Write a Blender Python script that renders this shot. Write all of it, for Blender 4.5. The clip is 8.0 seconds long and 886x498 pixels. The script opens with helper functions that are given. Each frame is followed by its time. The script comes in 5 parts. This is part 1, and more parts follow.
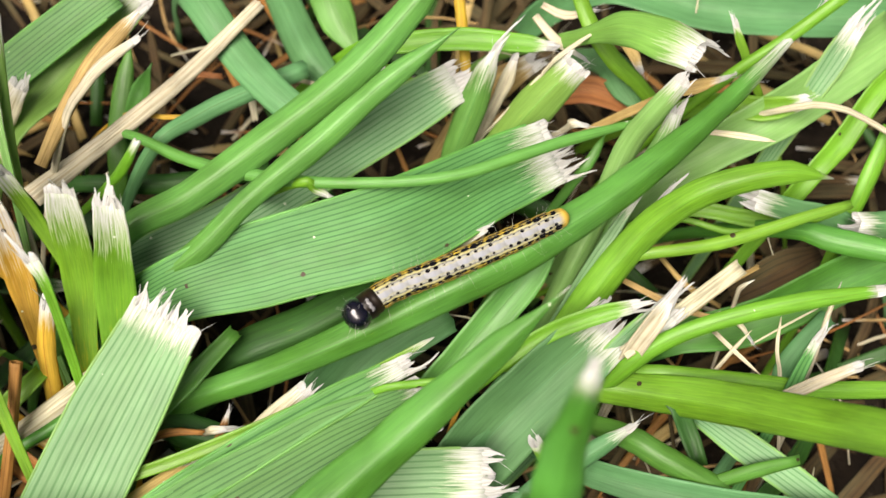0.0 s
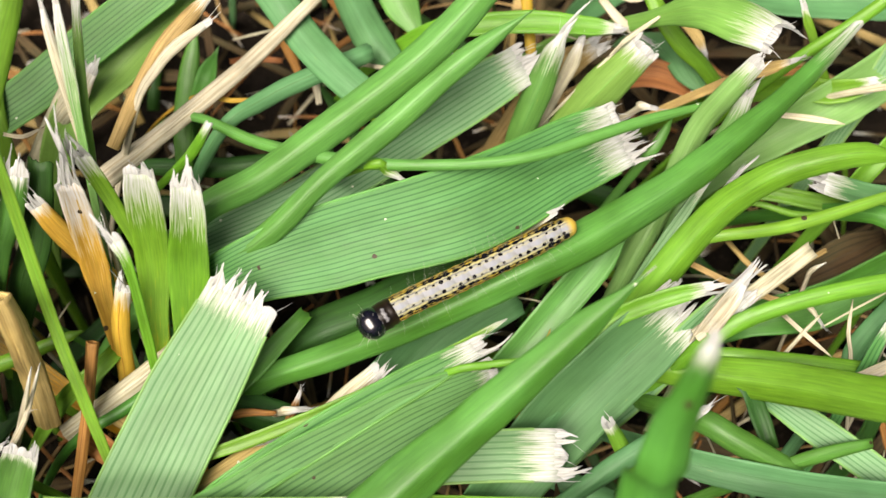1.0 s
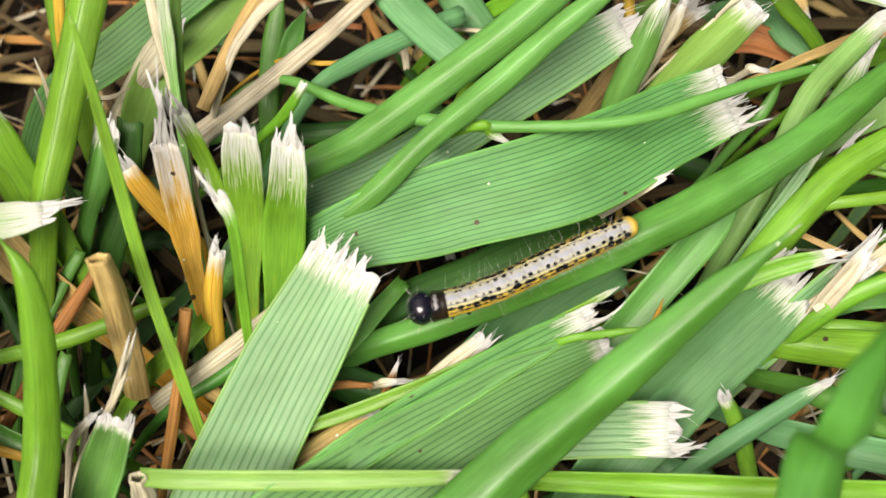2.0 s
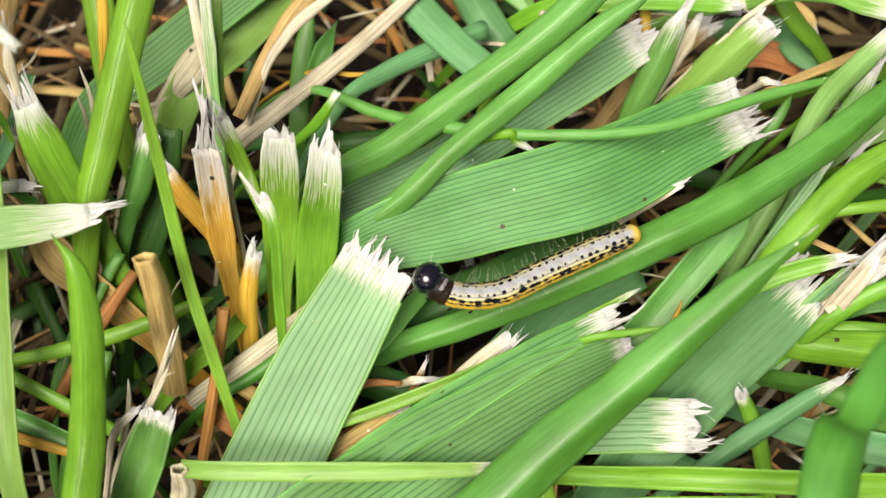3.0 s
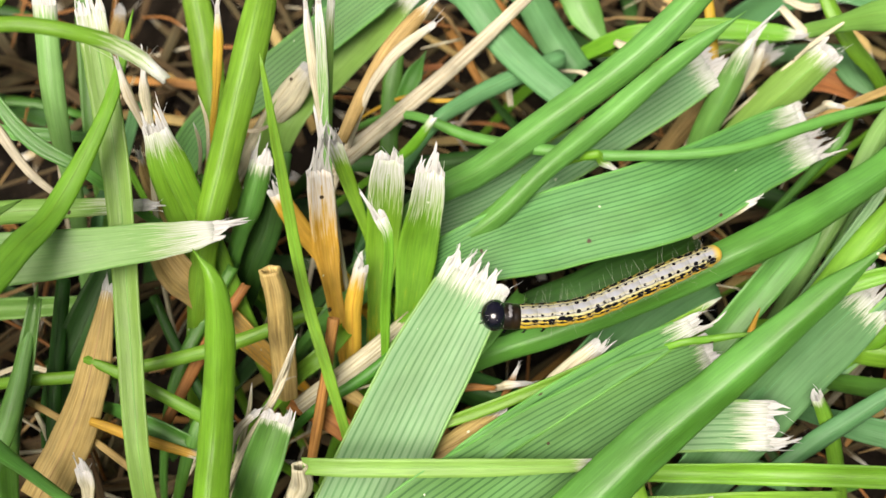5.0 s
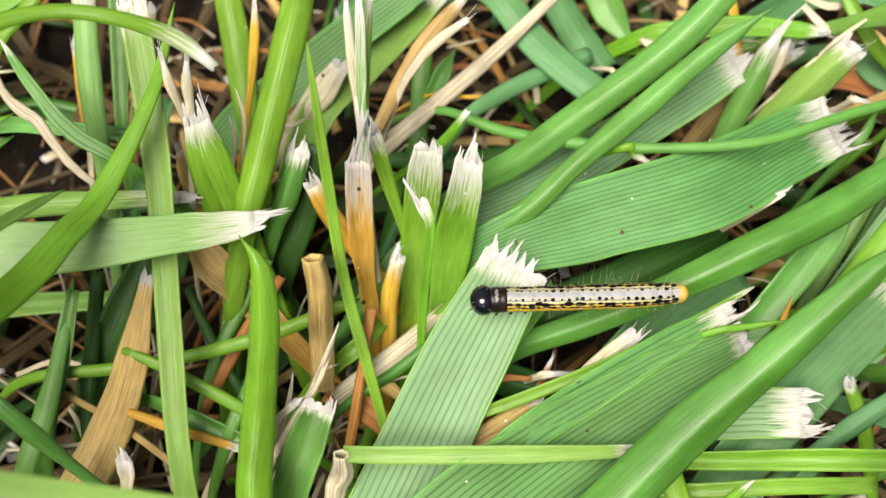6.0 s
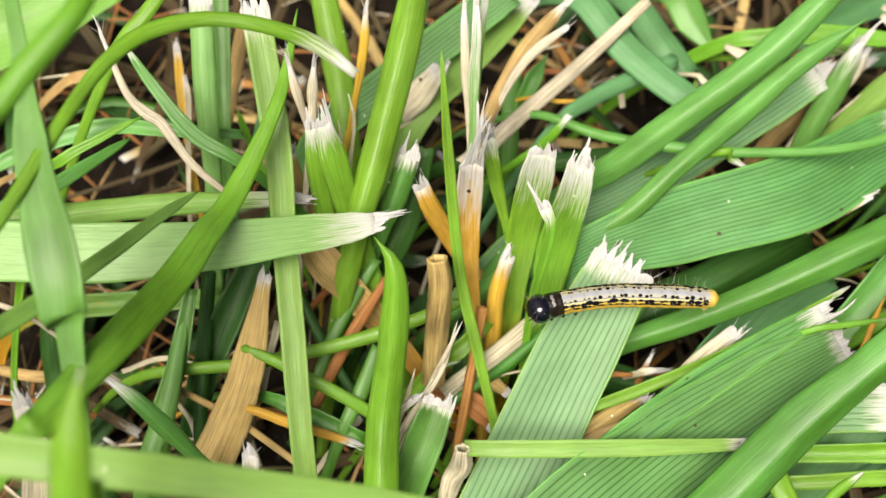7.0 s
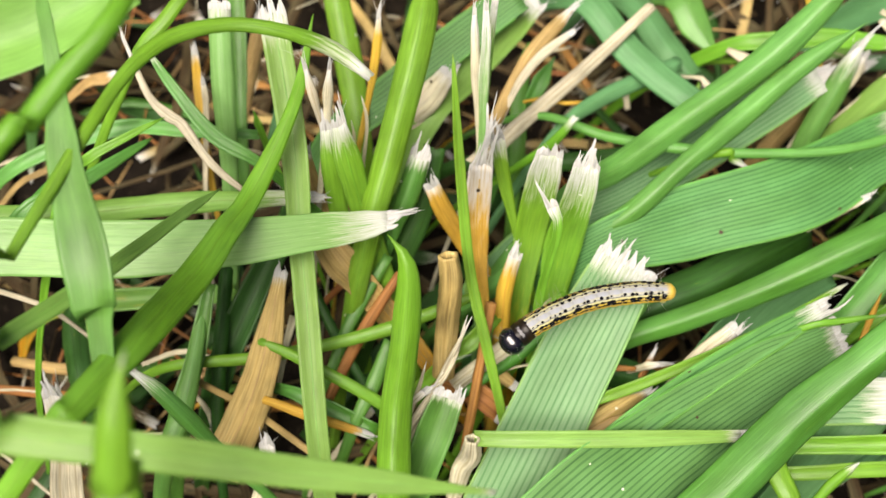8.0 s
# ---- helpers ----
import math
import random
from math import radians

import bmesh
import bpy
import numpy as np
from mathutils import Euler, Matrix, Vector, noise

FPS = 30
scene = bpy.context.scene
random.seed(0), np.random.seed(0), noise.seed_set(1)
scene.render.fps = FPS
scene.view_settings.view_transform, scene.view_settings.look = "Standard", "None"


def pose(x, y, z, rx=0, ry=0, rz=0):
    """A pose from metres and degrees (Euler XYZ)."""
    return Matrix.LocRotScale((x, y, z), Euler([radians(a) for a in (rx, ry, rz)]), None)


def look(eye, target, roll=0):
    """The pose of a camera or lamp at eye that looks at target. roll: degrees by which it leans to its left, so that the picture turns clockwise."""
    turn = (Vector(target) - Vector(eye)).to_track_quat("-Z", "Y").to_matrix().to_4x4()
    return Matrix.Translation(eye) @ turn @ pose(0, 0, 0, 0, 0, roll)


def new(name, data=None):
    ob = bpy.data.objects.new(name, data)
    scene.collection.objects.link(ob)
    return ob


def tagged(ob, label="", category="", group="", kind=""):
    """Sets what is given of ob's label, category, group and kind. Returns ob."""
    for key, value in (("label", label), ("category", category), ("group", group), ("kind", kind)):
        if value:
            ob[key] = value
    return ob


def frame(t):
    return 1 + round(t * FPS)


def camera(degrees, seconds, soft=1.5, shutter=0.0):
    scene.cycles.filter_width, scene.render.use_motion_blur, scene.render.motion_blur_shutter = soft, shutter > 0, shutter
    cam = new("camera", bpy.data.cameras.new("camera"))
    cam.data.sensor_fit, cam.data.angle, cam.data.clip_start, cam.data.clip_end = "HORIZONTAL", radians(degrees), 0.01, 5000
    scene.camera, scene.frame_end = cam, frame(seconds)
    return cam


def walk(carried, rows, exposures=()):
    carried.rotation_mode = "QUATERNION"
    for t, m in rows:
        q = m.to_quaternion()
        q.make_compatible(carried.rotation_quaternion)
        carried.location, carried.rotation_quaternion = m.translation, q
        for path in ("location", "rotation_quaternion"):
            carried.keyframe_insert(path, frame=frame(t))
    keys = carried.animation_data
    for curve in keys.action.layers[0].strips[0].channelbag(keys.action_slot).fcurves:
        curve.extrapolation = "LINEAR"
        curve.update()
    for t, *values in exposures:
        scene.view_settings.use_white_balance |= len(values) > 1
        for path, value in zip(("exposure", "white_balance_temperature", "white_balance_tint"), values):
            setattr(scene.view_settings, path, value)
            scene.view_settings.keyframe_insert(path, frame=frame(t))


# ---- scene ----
cam = camera(50, 8.0, soft=1.5)
walk(cam, [
    (0, pose(0.02000, -0.03000, 0.08700, 22.000, -0.000, -0.000)),
    (0.5, pose(0.01777, -0.03059, 0.08612, 21.711, 0.448, 0.129)),
    (1, pose(0.01514, -0.03086, 0.08687, 21.533, 0.677, 0.363)),
    (1.5, pose(0.01332, -0.03406, 0.08349, 23.137, 0.965, 0.480)),
    (1.7, pose(0.01021, -0.03208, 0.08280, 21.419, 1.053, 0.605)),
    (3, pose(0.00454, -0.03483, 0.08529, 22.795, 0.529, 0.804)),
    (3.5, pose(0.00263, -0.03555, 0.08741, 23.063, 0.797, 0.838)),
    (4, pose(0.00013, -0.03551, 0.08901, 23.453, 0.992, 0.622)),
    (4.5, pose(-0.00078, -0.03655, 0.08887, 23.475, 0.933, 0.616)),
    (5, pose(-0.00295, -0.03796, 0.09048, 24.154, 0.971, 0.699)),
    (5.2, pose(-0.00452, -0.03878, 0.09044, 24.516, 1.084, 0.745)),
    (6.3, pose(-0.00944, -0.04091, 0.09008, 25.481, -0.190, -0.028)),
    (6.5, pose(-0.01195, -0.04099, 0.09072, 25.283, -0.398, -0.052)),
    (7, pose(-0.01924, -0.04144, 0.09256, 25.172, -1.089, -0.295)),
    (7.5, pose(-0.01856, -0.04208, 0.09324, 25.280, -1.208, -0.221)),
    (8, pose(-0.01985, -0.04276, 0.09504, 25.093, -0.918, -0.072)),
], exposures=[(0.0, 0.67, 6850, 15), (8.0, 0.67, 6850, 15)])
cam.data.dof.use_dof = True
cam.data.dof.focus_distance = 0.078
cam.data.dof.aperture_fstop = 36

# ---- daylight: bright overcast ----
world = bpy.data.worlds.new("overcast_sky")
scene.world = world
world.use_nodes = True
wn = world.node_tree.nodes
sky = wn.new("ShaderNodeTexSky")
sky.sky_type = "NISHITA"
sky.sun_disc = False
sky.sun_elevation = radians(65)
sky.sun_rotation = radians(-142)
sky.dust_density = 9.0
sky.air_density = 0.4
sky.ozone_density = 0.3
wn["Background"].inputs["Strength"].default_value = 0.06
world.node_tree.links.new(sky.outputs[0], wn["Background"].inputs["Color"])
sun_data = bpy.data.lights.new("sun", "SUN")
sun_data.energy = 4.1
sun_data.angle = radians(42)
sun_data.color = (1.0, 0.96, 0.88)
sun = new("sun", sun_data)
sun.matrix_world = look((-0.28, -0.36, 1.0), (0, 0, 0))

# ---- materials ----
MM = 0.001


def mixer(nodes, links, blend, fac, a, b):
    n = nodes.new("ShaderNodeMix")
    n.data_type, n.blend_type = "RGBA", blend
    for socket, value in ((n.inputs["Factor"], fac), (n.inputs[6], a), (n.inputs[7], b)):
        if isinstance(value, (int, float)):
            socket.default_value = value
        elif isinstance(value, tuple):
            socket.default_value = (*value, 1)
        else:
            links.new(value, socket)
    return n.outputs[2]


def ramp(nodes, links, source, lo, hi):
    n = nodes.new("ShaderNodeMapRange")
    n.inputs["From Min"].default_value, n.inputs["From Max"].default_value = lo, hi
    links.new(source, n.inputs["Value"])
    return n.outputs["Result"]


def maths(nodes, links, op, a, b=0.0):
    n = nodes.new("ShaderNodeMath")
    n.operation = op
    for socket, value in zip(n.inputs, (a, b)):
        if isinstance(value, (int, float)):
            socket.default_value = value
        else:
            links.new(value, socket)
    return n.outputs[0]


def noise_at(nodes, links, vector, scale, detail=3.0):
    n = nodes.new("ShaderNodeTexNoise")
    n.inputs["Scale"].default_value, n.inputs["Detail"].default_value = scale, detail
    links.new(vector, n.inputs["Vector"])
    return n.outputs["Fac"]


def red_of(nodes, links, colour):
    n = nodes.new("ShaderNodeSeparateColor")
    links.new(colour, n.inputs[0])
    return n.outputs[0]


def leaf_material(name, ridge, groove, veins, gloss, through_light, specks=0.0, bloom=0.5, grain=1.0, pale=(0.63, 0.64, 0.63), sheen=0.35):
    """Grass: veins run along the blade; the layer "wear" says where it has bleached (x) or yellowed (y)."""
    m = bpy.data.materials.new(name)
    m.use_nodes = True
    N, L = m.node_tree.nodes, m.node_tree.links
    bsdf = N["Principled BSDF"]
    uv, wear, obj, info = (N.new("ShaderNodeUVMap"), N.new("ShaderNodeUVMap"), N.new("ShaderNodeTexCoord"), N.new("ShaderNodeObjectInfo"))
    uv.uv_map, wear.uv_map = "grain", "wear"
    geo = N.new("ShaderNodeNewGeometry")
    suv, swear = N.new("ShaderNodeSeparateXYZ"), N.new("ShaderNodeSeparateXYZ")
    L.new(uv.outputs[0], suv.inputs[0])
    L.new(wear.outputs[0], swear.inputs[0])
    wave = maths(N, L, "COSINE", maths(N, L, "MULTIPLY", suv.outputs["X"], 2 * math.pi))
    stripe = ramp(N, L, wave, 0.25, 0.95)
    across = N.new("ShaderNodeMapping")
    across.inputs["Scale"].default_value = (0.7, 0.015, 1)
    L.new(uv.outputs[0], across.inputs["Vector"])
    uneven = ramp(N, L, noise_at(N, L, across.outputs[0], 1.3, 2.0), 0.25, 0.75)
    col = mixer(N, L, "MIX", maths(N, L, "MULTIPLY", maths(N, L, "MULTIPLY", stripe, veins), maths(N, L, "ADD", maths(N, L, "MULTIPLY", uneven, 0.7), 0.45)), ridge, groove)
    stretch = N.new("ShaderNodeMapping")
    stretch.inputs["Scale"].default_value = (1.6, 0.12, 1)
    L.new(uv.outputs[0], stretch.inputs["Vector"])
    fibre = noise_at(N, L, stretch.outputs[0], 3.0, 4.0)
    blot = noise_at(N, L, obj.outputs["Object"], 210.0, 4.0)
    fine = noise_at(N, L, obj.outputs["Object"], 1500.0, 3.0)
    tone = maths(N, L, "ADD", maths(N, L, "MULTIPLY", fibre, 0.5), maths(N, L, "MULTIPLY", blot, 0.5))
    hsv = N.new("ShaderNodeHueSaturation")
    L.new(col, hsv.inputs["Color"])
    value = N.new("ShaderNodeMapRange")
    value.inputs["To Min"].default_value, value.inputs["To Max"].default_value = 1 - 0.36 * grain, 1 + 0.34 * grain
    value.inputs["From Min"].default_value, value.inputs["From Max"].default_value = 0.32, 0.68
    L.new(tone, value.inputs["Value"])
    vary = maths(N, L, "ADD", maths(N, L, "MULTIPLY", maths(N, L, "ADD", info.outputs["Random"], geo.outputs["Random Per Island"]), 0.16), 0.84)
    L.new(maths(N, L, "MULTIPLY", value.outputs[0], vary), hsv.inputs["Value"])
    L.new(maths(N, L, "ADD", maths(N, L, "MULTIPLY", info.outputs["Random"], 0.022), 0.49), hsv.inputs["Hue"])
    col = hsv.outputs["Color"]
    broad = N.new("ShaderNodeMapping")
    broad.inputs["Scale"].default_value = (0.1, 0.05, 1)
    L.new(uv.outputs[0], broad.inputs["Vector"])
    shift = N.new("ShaderNodeVectorMath")
    L.new(broad.outputs[0], shift.inputs[0])
    L.new(info.outputs["Random"], shift.inputs[1])
    wax = ramp(N, L, noise_at(N, L, shift.outputs[0], 2.2, 2.0), 0.38, 0.66)
    col = mixer(N, L, "MIX", maths(N, L, "MULTIPLY", wax, bloom), mixer(N, L, "MULTIPLY", bloom, col, (0.62, 0.66, 0.5)), mixer(N, L, "ADD", 1.0, col, (0.015, 0.04, 0.02)))
    ragged = maths(N, L, "MULTIPLY", maths(N, L, "SUBTRACT", fibre, 0.5), 1.5)
    yellow = ramp(N, L, maths(N, L, "ADD", swear.outputs["Y"], ragged), 0.3, 0.8)
    col = mixer(N, L, "MIX", yellow, col, (0.7, 0.38, 0.025))
    white = ramp(N, L, maths(N, L, "ADD", swear.outputs["X"], ragged), 0.5, 1.12)
    fading = maths(N, L, "MULTIPLY", maths(N, L, "MULTIPLY", white, maths(N, L, "SUBTRACT", 1.0, white)), 0.9)
    col = mixer(N, L, "MIX", fading, col, (0.5, 0.48, 0.14))
    col = mixer(N, L, "MIX", white, col, pale)
    if specks:
        vor = N.new("ShaderNodeTexVoronoi")
        vor.inputs["Scale"].default_value = 420.0
        L.new(obj.outputs["Object"], vor.inputs["Vector"])
        near = maths(N, L, "LESS_THAN", vor.outputs["Distance"], 0.11)
        rare = maths(N, L, "GREATER_THAN", red_of(N, L, vor.outputs["Color"]), 1.0 - specks)
        col = mixer(N, L, "MIX", maths(N, L, "MULTIPLY", near, rare), col, (0.05, 0.035, 0.015))
        dust = N.new("ShaderNodeTexVoronoi")
        dust.inputs["Scale"].default_value = 700.0
        L.new(obj.outputs["Object"], dust.inputs["Vector"])
        tiny = maths(N, L, "LESS_THAN", dust.outputs["Distance"], 0.09)
        few = maths(N, L, "GREATER_THAN", red_of(N, L, dust.outputs["Color"]), 1.0 - specks)
        col = mixer(N, L, "MIX", maths(N, L, "MULTIPLY", tiny, few), col, (0.6, 0.66, 0.5))
        scar = N.new("ShaderNodeTexVoronoi")
        scar.inputs["Scale"].default_value = 130.0
        L.new(obj.outputs["Object"], scar.inputs["Vector"])
        spot = ramp(N, L, maths(N, L, "ADD", scar.outputs["Distance"], maths(N, L, "MULTIPLY", fine, 0.1)), 0.17, 0.11)
        seldom = maths(N, L, "GREATER_THAN", red_of(N, L, scar.outputs["Color"]), 0.94)
        col = mixer(N, L, "MIX", maths(N, L, "MULTIPLY", maths(N, L, "MULTIPLY", spot, 0.55), seldom), col, (0.13, 0.07, 0.02))
    L.new(col, bsdf.inputs["Base Color"])
    L.new(maths(N, L, "ADD", maths(N, L, "MULTIPLY", fine, 0.25), gloss), bsdf.inputs["Roughness"])
    bsdf.inputs["Specular IOR Level"].default_value = sheen
    bump = N.new("ShaderNodeBump")
    bump.inputs["Strength"].default_value, bump.inputs["Distance"].default_value = 0.5, 0.00006
    L.new(maths(N, L, "ADD", fibre, maths(N, L, "MULTIPLY", fine, 0.4)), bump.inputs["Height"])
    L.new(bump.outputs[0], bsdf.inputs["Normal"])
    thin = N.new("ShaderNodeBsdfTranslucent")
    L.new(col, thin.inputs["Color"])
    mix = N.new("ShaderNodeMixShader")
    mix.inputs[0].default_value = through_light
    L.new(bsdf.outputs[0], mix.inputs[1])
    L.new(thin.outputs[0], mix.inputs[2])
    L.new(mix.outputs[0], N["Material Output"].inputs["Surface"])
    return m


LEAF = {
    "ribbed": leaf_material("ribbed_leaf", (0.108, 0.29, 0.082), (0.02, 0.105, 0.024), 0.85, 0.42, 0.15, 0.12, 0.5, 0.6, sheen=0.35),
    "pale": leaf_material("pale_leaf", (0.185, 0.36, 0.17), (0.052, 0.185, 0.05), 0.85, 0.4, 0.18, 0.14, 0.4, 0.6, sheen=0.35),
    "matt": leaf_material("matt_leaf", (0.22, 0.43, 0.085), (0.15, 0.34, 0.045), 0.3, 0.33, 0.28, 0.04, 0.5, 0.6, sheen=0.45),
    "silvery": leaf_material("silvery_leaf", (0.23, 0.44, 0.13), (0.15, 0.36, 0.07), 0.35, 0.3, 0.28, 0.06, 0.45, 0.6, sheen=0.5),
    "light": leaf_material("light_leaf", (0.122, 0.33, 0.062), (0.08, 0.265, 0.038), 0.22, 0.34, 0.2, 0.05, 0.7, 0.8, sheen=0.6),
    "smooth": leaf_material("smooth_leaf", (0.08, 0.25, 0.03), (0.045, 0.182, 0.016), 0.2, 0.34, 0.17, 0.04, 0.8, 0.85, sheen=0.6),
    "fresh": leaf_material("fresh_leaf", (0.185, 0.42, 0.03), (0.11, 0.33, 0.012), 0.25, 0.3, 0.3, 0.04, 0.6, 0.85, sheen=0.5),
    "teal": leaf_material("bluish_leaf", (0.1, 0.265, 0.1), (0.055, 0.175, 0.055), 0.3, 0.4, 0.13, 0.03, 0.5, 0.6),
    # Dark green with the shade near the ground put into the colour.
    "dark": leaf_material("shade_toned_leaf", (0.022, 0.085, 0.008), (0.01, 0.045, 0.003), 0.5, 0.42, 0.12),
    "yellow": leaf_material("yellowed_leaf", (0.66, 0.4, 0.05), (0.5, 0.24, 0.018), 0.4, 0.45, 0.3, 0.08, 0.6, 1.2),
    "straw": leaf_material("bleached_straw", (0.6, 0.55, 0.42), (0.36, 0.29, 0.17), 0.65, 0.55, 0.15, 0.1, 0.4, 1.5),
    "tan": leaf_material("tan_straw", (0.5, 0.34, 0.14), (0.33, 0.19, 0.06), 0.5, 0.55, 0.15, 0.1, 0.6, 1.5),
    "rust": leaf_material("rusty_straw", (0.36, 0.15, 0.042), (0.18, 0.06, 0.015), 0.6, 0.55, 0.12, 0.06, 0.5, 1.2),
    # Straw brown, darkened to hold the shade of the gaps between blades.
    "dim_brown": leaf_material("shade_toned_straw", (0.075, 0.04, 0.016), (0.02, 0.012, 0.006), 0.7, 0.7, 0.1, 0.03),
    "frayed": leaf_material("frayed_fibre", (0.6, 0.61, 0.61), (0.42, 0.4, 0.37), 0.7, 0.6, 0.3, 0.0, 0.2, 1.0, pale=(0.66, 0.675, 0.68)),
}
LABEL = {
    "ribbed": "broad veined green grass blade",
    "pale": "pale green veined grass blade",
    "matt": "matt light green grass blade",
    "silvery": "pale silvery-green smooth grass blade",
    "light": "smooth folded light-green grass blade",
    "smooth": "smooth folded mid-green grass blade",
    "fresh": "bright yellowish-green fresh grass blade",
    "teal": "dull bluish-green low grass blade",
    "dark": "low dark green grass blade, ground shade put into its colour",
    "yellow": "yellowed dying grass blade",
    "straw": "bleached cream-coloured dry grass stem",
    "tan": "dry tan dead grass blade",
    "rust": "rust-brown dry grass stalk",
    "dim_brown": "dark brown dead leaf",
}


def soil_material():
    m = bpy.data.materials.new("shade_dark_soil")
    m.use_nodes = True
    N, L = m.node_tree.nodes, m.node_tree.links
    obj = N.new("ShaderNodeTexCoord")
    a, b = noise_at(N, L, obj.outputs["Object"], 160.0, 6.0), noise_at(N, L, obj.outputs["Object"], 900.0, 4.0)
    # Near-black: the shade between the blades is put into the soil's colour.
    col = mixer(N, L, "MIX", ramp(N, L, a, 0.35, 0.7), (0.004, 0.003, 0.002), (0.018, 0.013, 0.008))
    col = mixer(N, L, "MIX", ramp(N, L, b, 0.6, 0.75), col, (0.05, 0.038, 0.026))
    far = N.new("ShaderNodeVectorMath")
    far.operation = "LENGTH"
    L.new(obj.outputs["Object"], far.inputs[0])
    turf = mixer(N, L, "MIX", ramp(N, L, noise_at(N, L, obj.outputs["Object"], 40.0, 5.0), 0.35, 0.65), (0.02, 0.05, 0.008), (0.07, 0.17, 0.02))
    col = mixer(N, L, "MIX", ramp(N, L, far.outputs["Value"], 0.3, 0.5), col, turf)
    L.new(col, N["Principled BSDF"].inputs["Base Color"])
    N["Principled BSDF"].inputs["Roughness"].default_value = 0.9
    N["Principled BSDF"].inputs["Specular IOR Level"].default_value = 0.12
    bump = N.new("ShaderNodeBump")
    bump.inputs["Strength"].default_value, bump.inputs["Distance"].default_value = 0.9, 0.0005
    L.new(maths(N, L, "ADD", a, b), bump.inputs["Height"])
    L.new(bump.outputs[0], N["Principled BSDF"].inputs["Normal"])
    return m


SOIL = soil_material()


# ---- mesh helpers ----
def mesh_of(name, verts, faces, materials, layers=None, smooth=True):
    """A mesh in millimetres; layers: name -> one (u, v) a vertex."""
    me = bpy.data.meshes.new(name)
    me.from_pydata([(x * MM, y * MM, z * MM) for x, y, z in verts], [], faces)
    for m in materials if isinstance(materials, (list, tuple)) else [materials]:
        me.materials.append(m)
    corner = np.empty(len(me.loops), dtype=np.int32)
    me.loops.foreach_get("vertex_index", corner)
    for key, uv in (layers or {}).items():
        layer = me.uv_layers.new(name=key)
        layer.data.foreach_set("uv", np.asarray(uv, dtype=np.float32)[corner].ravel())
    me.polygons.foreach_set("use_smooth", [smooth] * len(me.polygons))
    me.update()
    return me


def spline(points, values, step):
    """A smooth curve through the points, sampled about every step millimetres, with its values."""
    P = np.array(points, dtype=float)
    V = np.array(values, dtype=float)
    Q = np.vstack([2 * P[0] - P[1], P, 2 * P[-1] - P[-2]])
    U = np.concatenate([[V[0]], V, [V[-1]]])
    xyz, val = [], []
    for i in range(len(P) - 1):
        n = max(3, int(np.linalg.norm(P[i + 1] - P[i]) / step))
        for k in range(n + (i == len(P) - 2)):
            t = k / n
            a, b, c, d = Q[i], Q[i + 1], Q[i + 2], Q[i + 3]
            xyz.append(0.5 * (2 * b + (c - a) * t + (2 * a - 5 * b + 4 * c - d) * t * t + (3 * b - a - 3 * c + d) * t ** 3))
            val.append(U[i + 1] + (U[i + 2] - U[i + 1]) * (t * t * (3 - 2 * t)))
    return np.array(xyz), np.array(val)


UPWARD = np.array((0.0, -0.42, 0.91))


def frames_along(xyz, roll):
    tangent = np.gradient(xyz, axis=0)
    tangent /= np.linalg.norm(tangent, axis=1, keepdims=True) + 1e-9
    normal = UPWARD - tangent * (tangent @ UPWARD)[:, None]
    normal /= np.linalg.norm(normal, axis=1, keepdims=True) + 1e-9
    side = np.cross(tangent, normal)
    a = np.radians(roll)[:, None]
    return tangent, np.cos(a) * normal + np.sin(a) * side, np.cos(a) * side - np.sin(a) * normal


